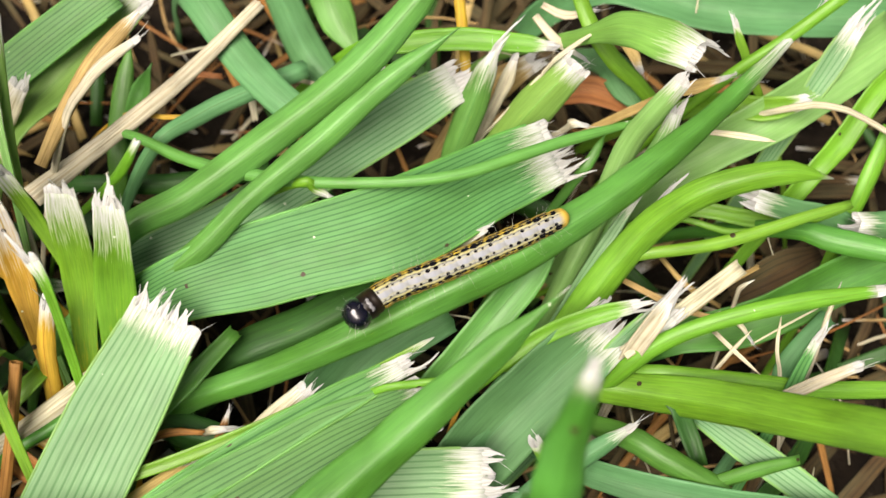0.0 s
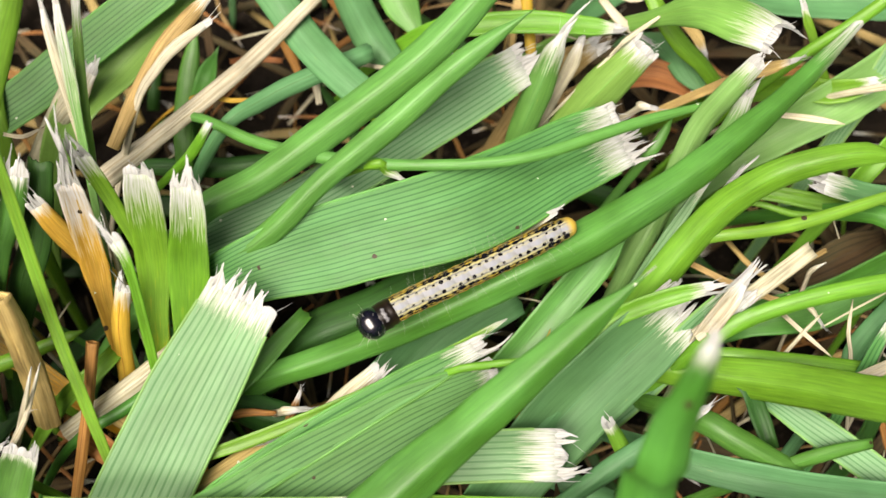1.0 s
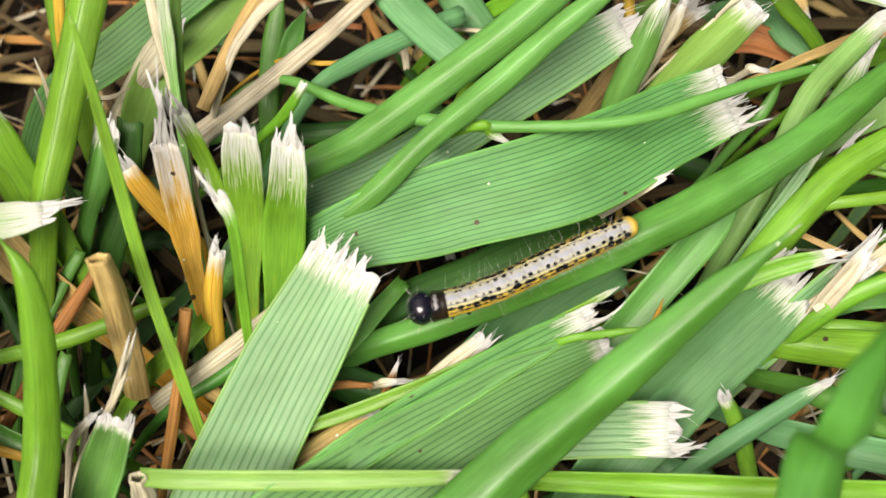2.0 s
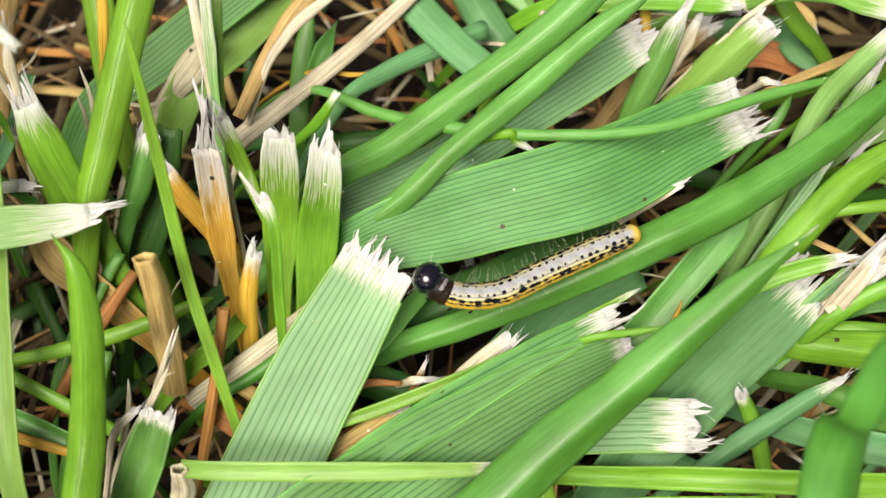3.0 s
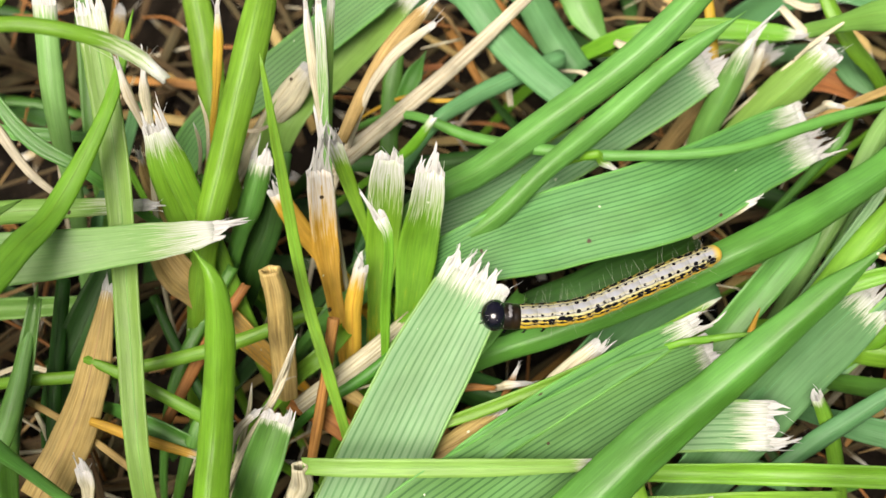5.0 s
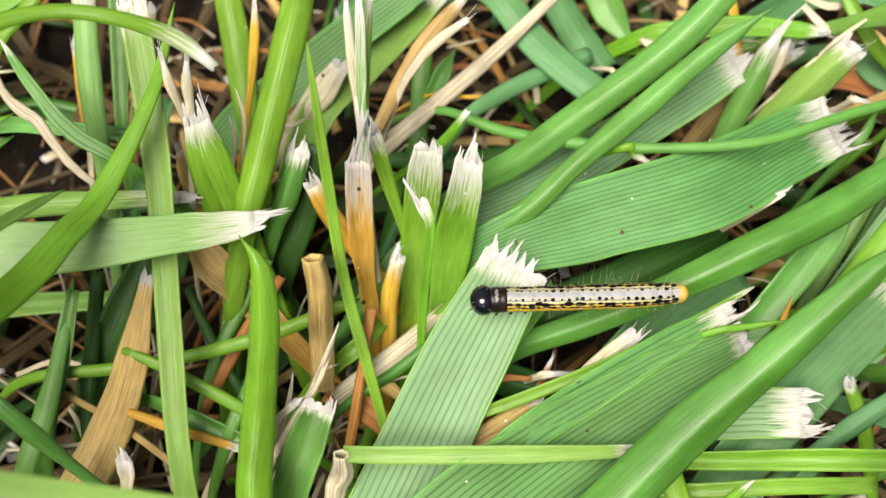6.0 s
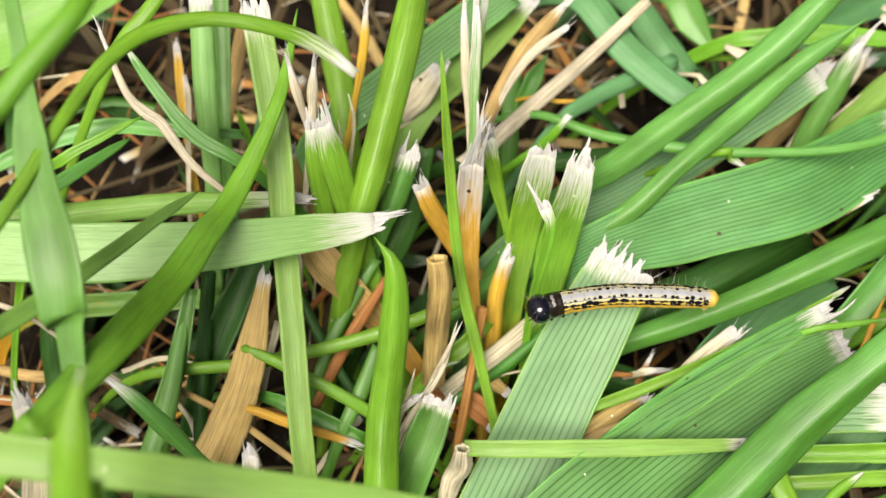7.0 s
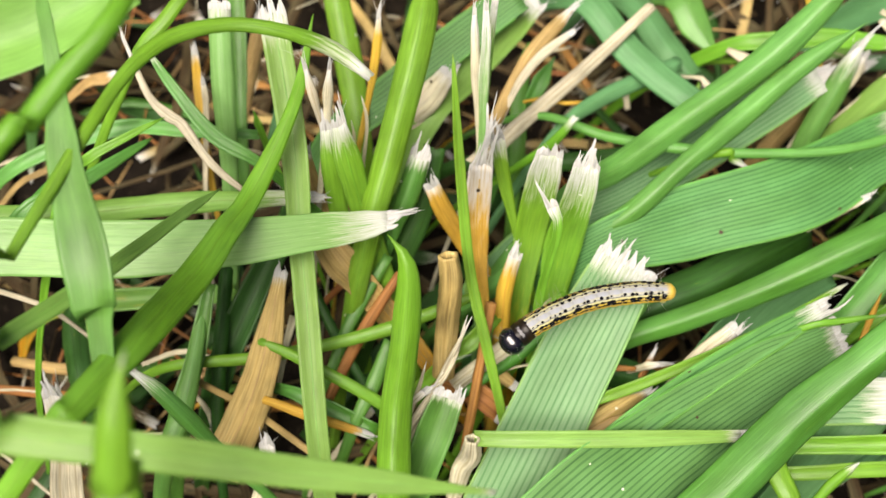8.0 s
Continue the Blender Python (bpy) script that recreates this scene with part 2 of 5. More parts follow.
def leaf_shape(rng, points, widths, tip, white, yellow, curl, ribbed, roll=0.0, step=1.0, pitch=0.23):
    """Verts, faces and layers of one blade (ridged above, plain below), and the frame of its end."""
    xyz, w = spline(points, widths, step)
    n = len(xyz)
    along = np.concatenate([[0], np.cumsum(np.linalg.norm(np.diff(xyz, axis=0), axis=1))])
    left = along[-1] - along
    if tip == "point":
        w = w * np.clip(left / (2.2 * max(w.max() * 0.6, 0.6)), 0.03, 1) ** 0.6
    calm = min(1.0, 2.2 / max(w.max(), 0.1))
    w = w * (1 + calm * (0.03 * np.sin(along * rng.uniform(0.25, 0.5) + rng.uniform(0, 6)) + 0.012 * np.sin(along * rng.uniform(1.2, 2.2) + rng.uniform(0, 6))))
    _, normal, side = frames_along(xyz, np.full(n, roll, dtype=float))
    cols = int(np.clip(round(w.max() / (pitch if ribbed else 0.36)), 4, 44))
    cols += cols % 2
    u = np.linspace(-1, 1, cols + 1)
    height = 0.042 if ribbed else 0.014
    rib = np.where(np.arange(cols + 1) % 2, height, -height)
    notch = np.zeros(cols + 1)
    if tip in ("torn", "cut"):
        notch = np.array([rng.uniform(0, 0.6 if tip == "torn" else 0.3) for _ in u])
    thick = 0.13
    fold = 1.4 if curl < 0 else 1.6
    verts, grain, wear = [], [], []
    for under in (0, 1):
        for i in range(n):
            for j in range(cols + 1):
                at = xyz[i]
                if left[i] < 2.5:
                    at = xyz[i] - (xyz[-1] - xyz[max(n - 3, 0)]) / max(along[-1] - along[max(n - 3, 0)], 1e-6) * notch[j] * (1 - left[i] / 2.5)
                lift = curl * w[i] * (abs(u[j]) ** fold - 0.4) + (rib[j] * min(1, w[i] / 2) if not under else -thick)
                verts.append(at + side[i] * (u[j] * w[i] / 2) + normal[i] * lift)
                grain.append((j / 2, along[i]))
                wear.append((np.clip(1.15 - left[i] / max(1.75 * white, 0.01), 0, 1) if white else 0.0,
                             np.clip(1.1 - along[i] / max(along[-1] * yellow, 0.01), 0, 1) if yellow else 0.0))
    faces = []
    row = cols + 1
    low = n * row
    for i in range(n - 1):
        for j in range(cols):
            a = i * row + j
            faces.append((a, a + 1, a + row + 1, a + row))
            faces.append((low + a, low + a + row, low + a + row + 1, low + a + 1))
        for j, flip in ((0, False), (cols, True)):
            a = i * row + j
            q = (a, a + row, low + a + row, low + a)
            faces.append(q[::-1] if flip else q)
    for i, flip in ((0, True), (n - 1, False)):
        for j in range(cols):
            a = i * row + j
            q = (a, a + 1, low + a + 1, low + a)
            faces.append(q[::-1] if flip else q)
    end = (xyz[-1], (xyz[-1] - xyz[-3]) / np.linalg.norm(xyz[-1] - xyz[-3]), normal[-1], side[-1], w[-1], cols, curl)
    return verts, faces, {"grain": grain, "wear": wear}, end


def rib_shape(points, widths, tip, curl, roll, place=0.0, size=1.0):
    """The keel that runs along the middle of a blade's upper side."""
    xyz, w = spline(points, widths, 1.0)
    along = np.concatenate([[0], np.cumsum(np.linalg.norm(np.diff(xyz, axis=0), axis=1))])
    left = along[-1] - along
    keep = left > (3.0 if tip == "point" else 1.2)
    if keep.sum() < 4:
        keep[:] = True
    _, normal, side = frames_along(xyz, np.full(len(xyz), roll, dtype=float))
    verts, grain, wear = [], [], []
    rows = np.flatnonzero(keep)
    for i in rows:
        lift = (abs(place) ** (1.4 if curl < 0 else 1.6) - 0.4) * curl * w[i]
        for dx, dz in ((-0.14, -0.1), (-0.05, 0.02), (0.05, 0.02), (0.14, -0.1)):
            verts.append(xyz[i] + side[i] * (dx * size + place * w[i] / 2) + normal[i] * (lift + dz * size + 0.02))
            grain.append((0.5, along[i]))
            wear.append((-0.4, -0.4))
    faces = [(4 * a + j, 4 * a + j + 1, 4 * a + j + 5, 4 * a + j + 4) for a in range(len(rows) - 1) for j in range(3)]
    return verts, faces, {"grain": grain, "wear": wear}


def fray_shape(rng, end, length, sunk=1.9):
    """Bleached fibres that stand out of a torn end: narrow ribbons in clumps that run together to a point, and a few loose hairs."""
    at, ahead, normal, side, w, cols, curl = end
    verts, faces, grain, wear = [], [], [], []
    lean = rng.uniform(-0.1, 0.1)
    ribbons, edge = [], -1.0
    while edge < 0.96:
        wide = min(rng.choice((0.5, 0.7, 0.9, 1.3, 1.8)) * 2 / max(w, 0.8), 1.0 - edge)
        middle, reach = edge + wide / 2, length * rng.choice((0.1, 0.3, 0.6, 1.0, 1.4))
        slope, turn, rise = rng.uniform(-0.45, 0.45), rng.gauss(lean, 0.09), rng.gauss(0.03, 0.1)
        u = edge
        while u < edge + wide - 0.01:
            thin = min(rng.uniform(0.13, 0.4) * 2 / max(w, 0.8), edge + wide - u)
            off = (u + thin / 2 - middle) / max(wide / 2, 0.01)
            far = reach * (1 - 0.75 * abs(off) ** 1.2 + slope * off) * rng.uniform(0.7, 1.1)
            ribbons.append((u, u + thin, max(0.12, far), turn + rng.gauss(0, 0.04), rise + rng.gauss(0, 0.06), (middle - u - thin / 2) * rng.uniform(0.4, 0.8), False))
            u += thin
        edge += wide
    for _ in range(max(3, int(w / 0.9))):
        u = rng.uniform(-1, 0.95)
        ribbons.append((u, u + 0.11 / max(w, 0.6), min(length, 1.5) * rng.uniform(0.4, 1.3), rng.gauss(lean, 0.3), rng.gauss(0.1, 0.2), 0.0, True))
    rows = 5
    for u0, u1, reach, turn, rise, gather, loose in ribbons:
        m = 1 if loose or (u1 - u0) * w / 2 < 0.22 else 2
        bend = side * rng.gauss(0, 0.1) + normal * rng.gauss(0.02, 0.12)
        way = ahead + normal * (rise if loose else 0.4 * rise)
        ends = [sunk + reach * rng.uniform(0.8, 1.1) for _ in range(m + 1)]
        narrow = 0.75 if loose else rng.uniform(0.35, 0.8)
        base = len(verts)
        for under in (0.03, -0.03):
            for i in range(rows):
                k = i / (rows - 1)
                for j in range(m + 1):
                    d = ends[j] * k
                    out = max(0.0, d - sunk)
                    part_out = out / max(reach, 0.1)
                    v = (2 * j / m - 1) * (1 - narrow * part_out ** 1.3 if part_out < 1 else 1 - narrow)
                    u = (u0 + u1) / 2 + v * (u1 - u0) / 2 + gather * min(part_out, 1.1) ** 0.6
                    c = at - ahead * sunk + side * u * w / 2 + normal * (curl * w * (abs(u) ** 1.6 - 0.4) + under + (0.02 if i else -0.12))
                    verts.append(c + way * d + (side * turn + bend * part_out) * out)
                    grain.append((u * w * 2, d))
                    wear.append((0.8 + 0.2 * k, 0.0))
        row, low = m + 1, rows * (m + 1)
        for i in range(rows - 1):
            for j in range(m):
                a = base + i * row + j
                faces.append((a, a + 1, a + row + 1, a + row))
                faces.append((low + a, low + a + row, low + a + row + 1, low + a + 1))
            for j in (0, m):
                a = base + i * row + j
                faces.append((a, a + row, low + a + row, low + a))
        for j in range(m):
            a = base + (rows - 1) * row + j
            faces.append((a, a + 1, low + a + 1, low + a))
    return verts, faces, {"grain": grain, "wear": wear}


def part(name, mesh, parent, label=""):
    ob = new(name, mesh)
    ob.parent = parent
    return tagged(ob, label) if label else ob


def rooted(kind, points, widths, tip, white, yellow):
    """The blade carried on from its foot down into the soil, where it leans enough to stand."""
    if tip == "cut" and not white and points[0][2] > points[-1][2] + 2:
        points, widths = points[::-1], widths[::-1]
    a, b = np.array(points[0]), np.array(points[1])
    flat, rise = np.linalg.norm((b - a)[:2]) + 1e-6, b[2] - a[2]
    if rise < -1.5 or (kind in ("straw", "tan", "rust", "dim_brown") and rise < 0.5 * flat):
        return points, widths, yellow
    back = np.array([*((a - b)[:2] / flat), 0.0])
    drop = a[2] + 12.8
    run = drop / (max(rise / flat, 1.7) if a[2] < 25 else 0.8)
    knee, root = a + back * run * 0.55, a + back * run
    knee[2], root[2] = a[2] - drop * 0.42, -12.8
    long = sum(math.dist(p, q) for p, q in zip(points, points[1:]))
    extra = math.dist(root, knee) + math.dist(knee, a)
    if yellow:
        yellow = (extra + yellow * long) / (extra + long)
    return [tuple(root), tuple(knee), *points], [widths[0] * 0.45, widths[0] * 0.7, *widths], yellow


blade_seed = [0]


def blade(kind, points, widths, tip="point", white=0.0, yellow=0.0, curl=0.1, roll=0.0, pitch=0.23, root=True):
    """One grass blade from its foot to its tip, in millimetres; white: how much of the tip has bleached."""
    blade_seed[0] += 1
    rng = random.Random(blade_seed[0])
    if root:
        points, widths, yellow = rooted(kind, points, widths, tip, white, yellow)
    dry = kind in ("straw", "tan", "rust", "dim_brown")
    name = "dead_grass_shoot" if dry else "grass_shoot"
    if curl == 0.1 and kind not in ("ribbed", "pale"):
        curl = rng.choice((-0.3, -0.22, -0.16, 0.2, 0.28))
    verts, faces, layers, end = leaf_shape(rng, points, widths, tip, white, yellow, curl, kind in ("ribbed", "pale"), roll, pitch=pitch)
    label = LABEL[kind] + (" with a torn white tip" if tip == "torn" else " with a bleached tip" if white else "")
    foot = np.array(points[0])
    local = lambda vs: [v - foot for v in vs]
    thing = new(name)
    thing.location = foot * MM
    tagged(thing, label, "dry grass" if dry else "grass", "dry stems in the lawn" if dry else "blades of the lawn")
    part("stem" if dry else "blade", mesh_of("leaf", local(verts), faces, LEAF[kind], layers), thing)
    if max(widths) > 1.5 and kind in ("ribbed", "pale"):
        for place in (-1, 1):
            rv, rf, rl = rib_shape(points, widths, tip, curl, roll, place, 0.9)
            part("margin", mesh_of("margin", local(rv), rf, LEAF["light" if kind == "ribbed" else "silvery"], rl), thing, "thin pale edge of the blade")
    elif max(widths) > 0.9:
        rv, rf, rl = rib_shape(points, widths, tip, curl, roll, 0.0, min(0.24, max(widths) / 6) if kind in ("light", "smooth", "fresh") else min(0.45, max(widths) / 4))
        part("midrib", mesh_of("midrib", local(rv), rf, LEAF[kind], rl), thing)
    if tip == "torn":
        fv, ff, fl = fray_shape(rng, end, max(0.9, white * (0.95 if max(widths) < 3.6 else 0.7)), 0.8)
        tagged(part("torn_tip", mesh_of("torn_tip", local(fv), ff, LEAF["frayed"], fl), thing, "white frayed fibres of the cut tip"), kind="stuff")
    return thing


# ---- the ground ----
def ground_height(x, y):
    """Soil height in millimetres."""
    near = math.exp(-((x * x + y * y) / 200.0 ** 2))
    lump = noise.noise(Vector((x * 0.05, y * 0.05, 0.3))) * 1.6 + noise.noise(Vector((x * 0.21, y * 0.21, 4.0))) * 0.9
    return -13.0 + lump * near


def build_ground():
    lines = sorted({*[q * 2.5 for q in range(-52, 53)], *[s * v for s in (-1, 1) for v in (160, 220, 320, 500, 900, 2000, 6000, 20000, 60000, 200000)]})
    verts = [(x, y, ground_height(x, y)) for y in lines for x in lines]
    n = len(lines)
    faces = [(j * n + i, j * n + i + 1, (j + 1) * n + i + 1, (j + 1) * n + i) for j in range(n - 1) for i in range(n - 1)]
    tagged(new("ground", mesh_of("ground", verts, faces, SOIL)), "lawn soil, the shade between blades put into its near-black colour", "ground", kind="structure")


build_ground()


def scatter(name, kind, label, category, seed, count, box, lift, length, width, steep, ribbed=False, hole=None, step=4.0):
    """Many loose blades in one mesh: undergrowth and litter that nobody could count."""
    rng = random.Random(seed)
    verts, faces, grain, wear = [], [], [], []
    while count:
        x, y = rng.uniform(box[0], box[2]), rng.uniform(box[1], box[3])
        if hole and hole[0] < x < hole[2] and hole[1] < y < hole[3]:
            continue
        count -= 1
        z = ground_height(x, y) + rng.uniform(*lift)
        a, up, long, w = rng.uniform(0, 2 * math.pi), rng.uniform(*steep), rng.uniform(*length), rng.uniform(*width)
        c, s = math.cos(a), math.sin(a)
        sag = rng.uniform(-0.12, 0.03) * long
        bow = rng.uniform(-0.1, 0.1) * long
        pts = [(x, y, z), (x + c * long / 2 - s * bow, y + s * long / 2 + c * bow, z + up * long / 2 - sag), (x + c * long, y + s * long, max(z + up * long, -12.0))]
        v, f, l, _ = leaf_shape(rng, pts, [w * 0.8, w, w * 0.7], "point" if rng.random() < 0.5 else "cut", 0 if rng.random() < 0.7 else 2.0, 0, rng.uniform(-0.25, 0.2), ribbed, rng.uniform(-25, 25), step)
        base = len(verts)
        verts += v
        faces += [tuple(base + q for q in g) for g in f]
        grain += l["grain"]
        wear += l["wear"]
    ob = new(name, mesh_of(name, verts, faces, LEAF[kind], {"grain": grain, "wear": wear}))
    return tagged(ob, label, category, kind="stuff")


VIEW = (-80, -50, 80, 60)
scatter("straw_litter", "tan", "layer of dry tan straw lying on the soil", "straw", 11, 38, VIEW, (0.5, 4.0), (10, 32), (0.4, 1.6), (-0.08, 0.15))
scatter("straw_litter", "straw", "layer of bleached grass straw lying on the soil", "straw", 12, 16, VIEW, (1.0, 5.0), (8, 24), (0.3, 1.0), (-0.05, 0.15))
scatter("straw_litter", "rust", "layer of rust-brown dead stalks lying on the soil", "straw", 13, 36, VIEW, (0.5, 6.0), (10, 30), (0.3, 1.4), (-0.08, 0.15))
# Straw with the shade of the gaps painted in by its dark colour.
scatter("straw_litter", "dim_brown", "layer of straw lying on the soil, shade put into its dark brown", "straw", 18, 560, VIEW, (0.3, 6.0), (8, 30), (0.3, 1.8), (-0.08, 0.12))
scatter("straw_litter", "tan", "fine tan straw shreds on the soil", "straw", 19, 90, VIEW, (1.0, 8.0), (8, 24), (0.15, 0.5), (-0.1, 0.18))
scatter("straw_litter", "straw", "fine pale straw shreds on the soil", "straw", 20, 45, VIEW, (1.0, 8.0), (6, 20), (0.12, 0.4), (-0.1, 0.18))
scatter("straw_litter", "rust", "fine brown straw shreds on the soil", "straw", 21, 110, VIEW, (1.0, 7.0), (8, 24), (0.15, 0.5), (-0.1, 0.18))
scatter("straw_litter", "straw", "thin bleached fibres caught between the grass blades", "straw", 23, 45, VIEW, (12.0, 22.0), (3, 9), (0.1, 0.28), (-0.25, 0.4))
# Low blades whose dark green carries the shade beneath the others.
scatter("grass_undergrowth", "dark", "undergrowth of the lawn, shade put into its dark green", "grass", 14, 45, VIEW, (1.0, 8.0), (14, 34), (0.8, 2.6), (-0.05, 0.2))
scatter("grass_undergrowth", "teal", "bluish-green undergrowth of the lawn", "grass", 15, 4, VIEW, (1.0, 6.0), (14, 34), (1.0, 3.2), (-0.05, 0.15))
scatter("grass_undergrowth", "smooth", "mid-green undergrowth of the lawn", "grass", 16, 6, VIEW, (1.0, 6.0), (14, 34), (0.6, 2.2), (-0.05, 0.2))
scatter("lawn_grass", "smooth", "mid-green lawn grass all around", "grass", 17, 2600, (-200, -170, 200, 190), (0.0, 3.0), (8, 20), (2.0, 4.5), (1.2, 2.6), hole=(-112, -58, 108, 78), step=12.0)
scatter("lawn_grass", "smooth", "mid-green lawn grass farther off", "grass", 22, 1200, (-400, -400, 400, 400), (0.0, 3.0), (15, 30), (3.0, 6.0), (0.5, 1.6), hole=(-190, -165, 190, 185), step=14.0)

# ---- blades of the lawn ----
blade("ribbed", [(-3.7, -4.2, 12.0), (5.7, -1.4, 13.5), (16.1, 1.4, 14.5), (24.7, 6.7, 13.0), (30.1, 9.8, 12.0)], [5.18, 7.04, 7.52, 6.61, 6.03], "torn", 3.2, curl=0.08)
blade("smooth", [(-1.6, -12.0, 8.0), (5.5, -10.3, 11.0), (11.7, -8.6, 14.0), (20.3, -5.4, 17.3), (25.1, -3.0, 17.6), (29.7, -0.2, 17.8), (34.3, 2.9, 18.0), (39.3, 7.0, 18.0), (44.1, 11.5, 17.5), (51.5, 19.2, 17.0)], [2.19, 2.41, 2.70, 3.25, 3.28, 3.14, 2.85, 2.40, 1.80, 0.70], "torn", 6.5, curl=-0.36)
blade("pale", [(-16.5, -34.0, 3.0), (-10.7, -23.4, 9.0), (-6.4, -15.2, 12.5), (-1.5, -6.8, 16.0)], [7.20, 7.34, 7.10, 5.98], "torn", 2.2, curl=0.05, pitch=0.31)
blade("ribbed", [(-16.0, -38.0, 6.0), (-6.1, -29.3, 12.0), (1.6, -23.2, 12.0), (10.4, -17.6, 12.0), (18.9, -12.9, 12.0)], [11.00, 10.45, 8.89, 7.61, 4.90], "torn", 1.4, curl=0.05, pitch=0.32)
blade("ribbed", [(-3.1, -22.6, 12.5), (3.9, -17.8, 13.0), (10.9, -13.6, 13.3), (17.2, -10.1, 13.3)], [2.87, 2.92, 2.60, 1.70], "torn", 2.8, curl=0.12, pitch=0.3)
blade("smooth", [(-7.7, -38.1, 8.0), (3.8, -28.7, 15.0), (11.1, -22.2, 18.0), (16.7, -17.9, 21.4), (23.3, -12.7, 25.0), (28.4, -8.8, 28.0)], [4.59, 4.40, 4.06, 3.26, 2.28, 0.45], "point", 1, curl=-0.36)
blade("light", [(-6.8, -0.1, 15.1), (-1.2, 3.5, 15.7), (4.4, 7.3, 17.1), (12.5, 12.2, 20.8), (17.8, 16.3, 24.5), (20.3, 18.9, 26.4)], [2.32, 2.64, 2.96, 2.86, 2.44, 1.76], "point", 0, curl=-0.36)
blade("light", [(-12.1, -5.2, 8.0), (-6.5, -3.4, 11.0), (-0.6, -1.2, 14.5), (4.3, 2.5, 17.4), (9.8, 6.8, 19.0), (15.7, 11.2, 21.5), (21.4, 14.4, 24.0)], [2.21, 2.30, 2.13, 1.82, 2.28, 1.99, 0.27], "point", 0, curl=-0.36)
blade("light", [(-8.8, 11.5, 12.0), (-2.1, 7.8, 14.0), (4.8, 5.2, 16.0), (11.5, 4.1, 17.0), (20.7, 4.5, 17.5), (30.2, 8.0, 17.0), (39.9, 11.3, 16.0)], [0.81, 1.07, 1.13, 0.92, 0.97, 0.99, 0.39], "point", 2.5, curl=-0.3)
blade("straw", [(-15.4, 4.8, 13.0), (-9.4, 11.3, 12.3), (-3.2, 16.9, 13.3), (3.6, 22.7, 16.1)], [2.04, 1.61, 1.49, 1.12], "cut", 0, curl=-0.25)
blade("tan", [(-14.2, 6.7, 15.0), (-12.0, 10.9, 17.0), (-9.7, 14.5, 18.5), (-7.5, 16.9, 19.5), (-5.4, 19.2, 20.0)], [1.14, 1.40, 1.61, 1.40, 0.63], "torn", 2, curl=-0.2)
blade("straw", [(-12.4, 9.4, 16.0), (-10.3, 12.6, 18.0), (-8.4, 14.4, 19.0), (-5.6, 16.5, 19.5)], [0.68, 0.93, 1.03, 0.62], "torn", 1.5, curl=-0.2)
blade("teal", [(-3.7, 25.7, 13.9), (1.2, 19.0, 13.3), (5.6, 14.2, 13.1), (8.8, 11.8, 13.0)], [3.48, 3.30, 3.03, 2.51], "cut", 0)
blade("teal", [(-6.4, 10.2, 11.0), (-2.3, 13.6, 11.5), (1.6, 15.9, 11.5), (7.4, 19.1, 11.0)], [1.32, 1.75, 1.76, 1.80], "cut", 0)
blade("teal", [(3.2, 30.3, 8.0), (6.6, 22.5, 9.0), (9.4, 19.0, 8.0)], [3.42, 3.61, 2.72], "cut", 0)
blade("light", [(8.1, 29.4, 10.0), (9.9, 24.8, 10.0), (12.2, 20.9, 9.0)], [3.90, 3.61, 2.17], "point", 0)
blade("fresh", [(12.3, 21.0, 11.0), (16.7, 20.4, 13.0), (22.0, 20.1, 14.0), (27.6, 19.6, 14.0), (30.0, 19.3, 14.0)], [1.60, 2.08, 2.05, 1.60, 0.90], "torn", 1.4, curl=0.15)
blade("pale", [(-9.4, -1.1, 9.0), (0.8, 3.6, 10.0), (8.7, 8.4, 11.0), (15.7, 13.0, 12.0), (21.6, 16.5, 13.0)], [2.97, 4.00, 4.29, 4.58, 3.84], "torn", 2.2, curl=0.06)
blade("fresh", [(12.4, 20.9, 9.0), (16.6, 17.8, 11.0), (20.8, 13.6, 12.0)], [0.76, 0.84, 0.51], "point", 0)
blade("fresh", [(7.7, 4.3, 16.5), (9.6, 3.9, 16.2), (10.9, 3.4, 15.5)], [0.74, 0.93, 0.37], "torn", 1.6)
blade("fresh", [(-10.6, 6.6, 10.0), (-7.6, 6.9, 14.0), (-5.5, 8.2, 17.0)], [0.81, 0.97, 0.66], "cut", 1.5)
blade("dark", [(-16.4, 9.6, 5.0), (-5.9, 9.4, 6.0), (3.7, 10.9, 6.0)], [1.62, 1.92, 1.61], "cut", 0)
blade("smooth", [(-10.4, 10.5, 8.0), (-10.1, 16.6, 10.0), (-9.2, 20.8, 12.0)], [1.79, 1.90, 1.26], "point", 0)
blade("smooth", [(-9.1, 14.7, 9.0), (-7.9, 16.6, 11.0), (-6.6, 18.2, 13.0)], [1.59, 1.78, 0.52], "point", 0)
blade("matt", [(-20.6, 11.8, 10.0), (-16.4, 17.2, 11.0), (-12.0, 22.1, 12.0), (-8.4, 25.8, 13.0)], [3.62, 4.19, 4.24, 3.19], "torn", 2)
blade("fresh", [(32.1, -3.9, 8.0), (35.2, -0.5, 12.0), (37.7, 1.5, 15.0), (40.6, 2.6, 18.0), (43.8, 3.2, 19.5), (47.6, 3.6, 20.0), (51.1, 3.5, 19.0)], [2.96, 2.78, 2.71, 2.44, 2.14, 1.95, 0.90], "point", 1, curl=-0.3)
blade("silvery", [(39.3, 8.6, 7.0), (44.9, 11.4, 9.0), (52.0, 14.8, 11.0), (62.1, 21.4, 13.0)], [3.16, 3.92, 4.41, 4.96], "cut", 0)
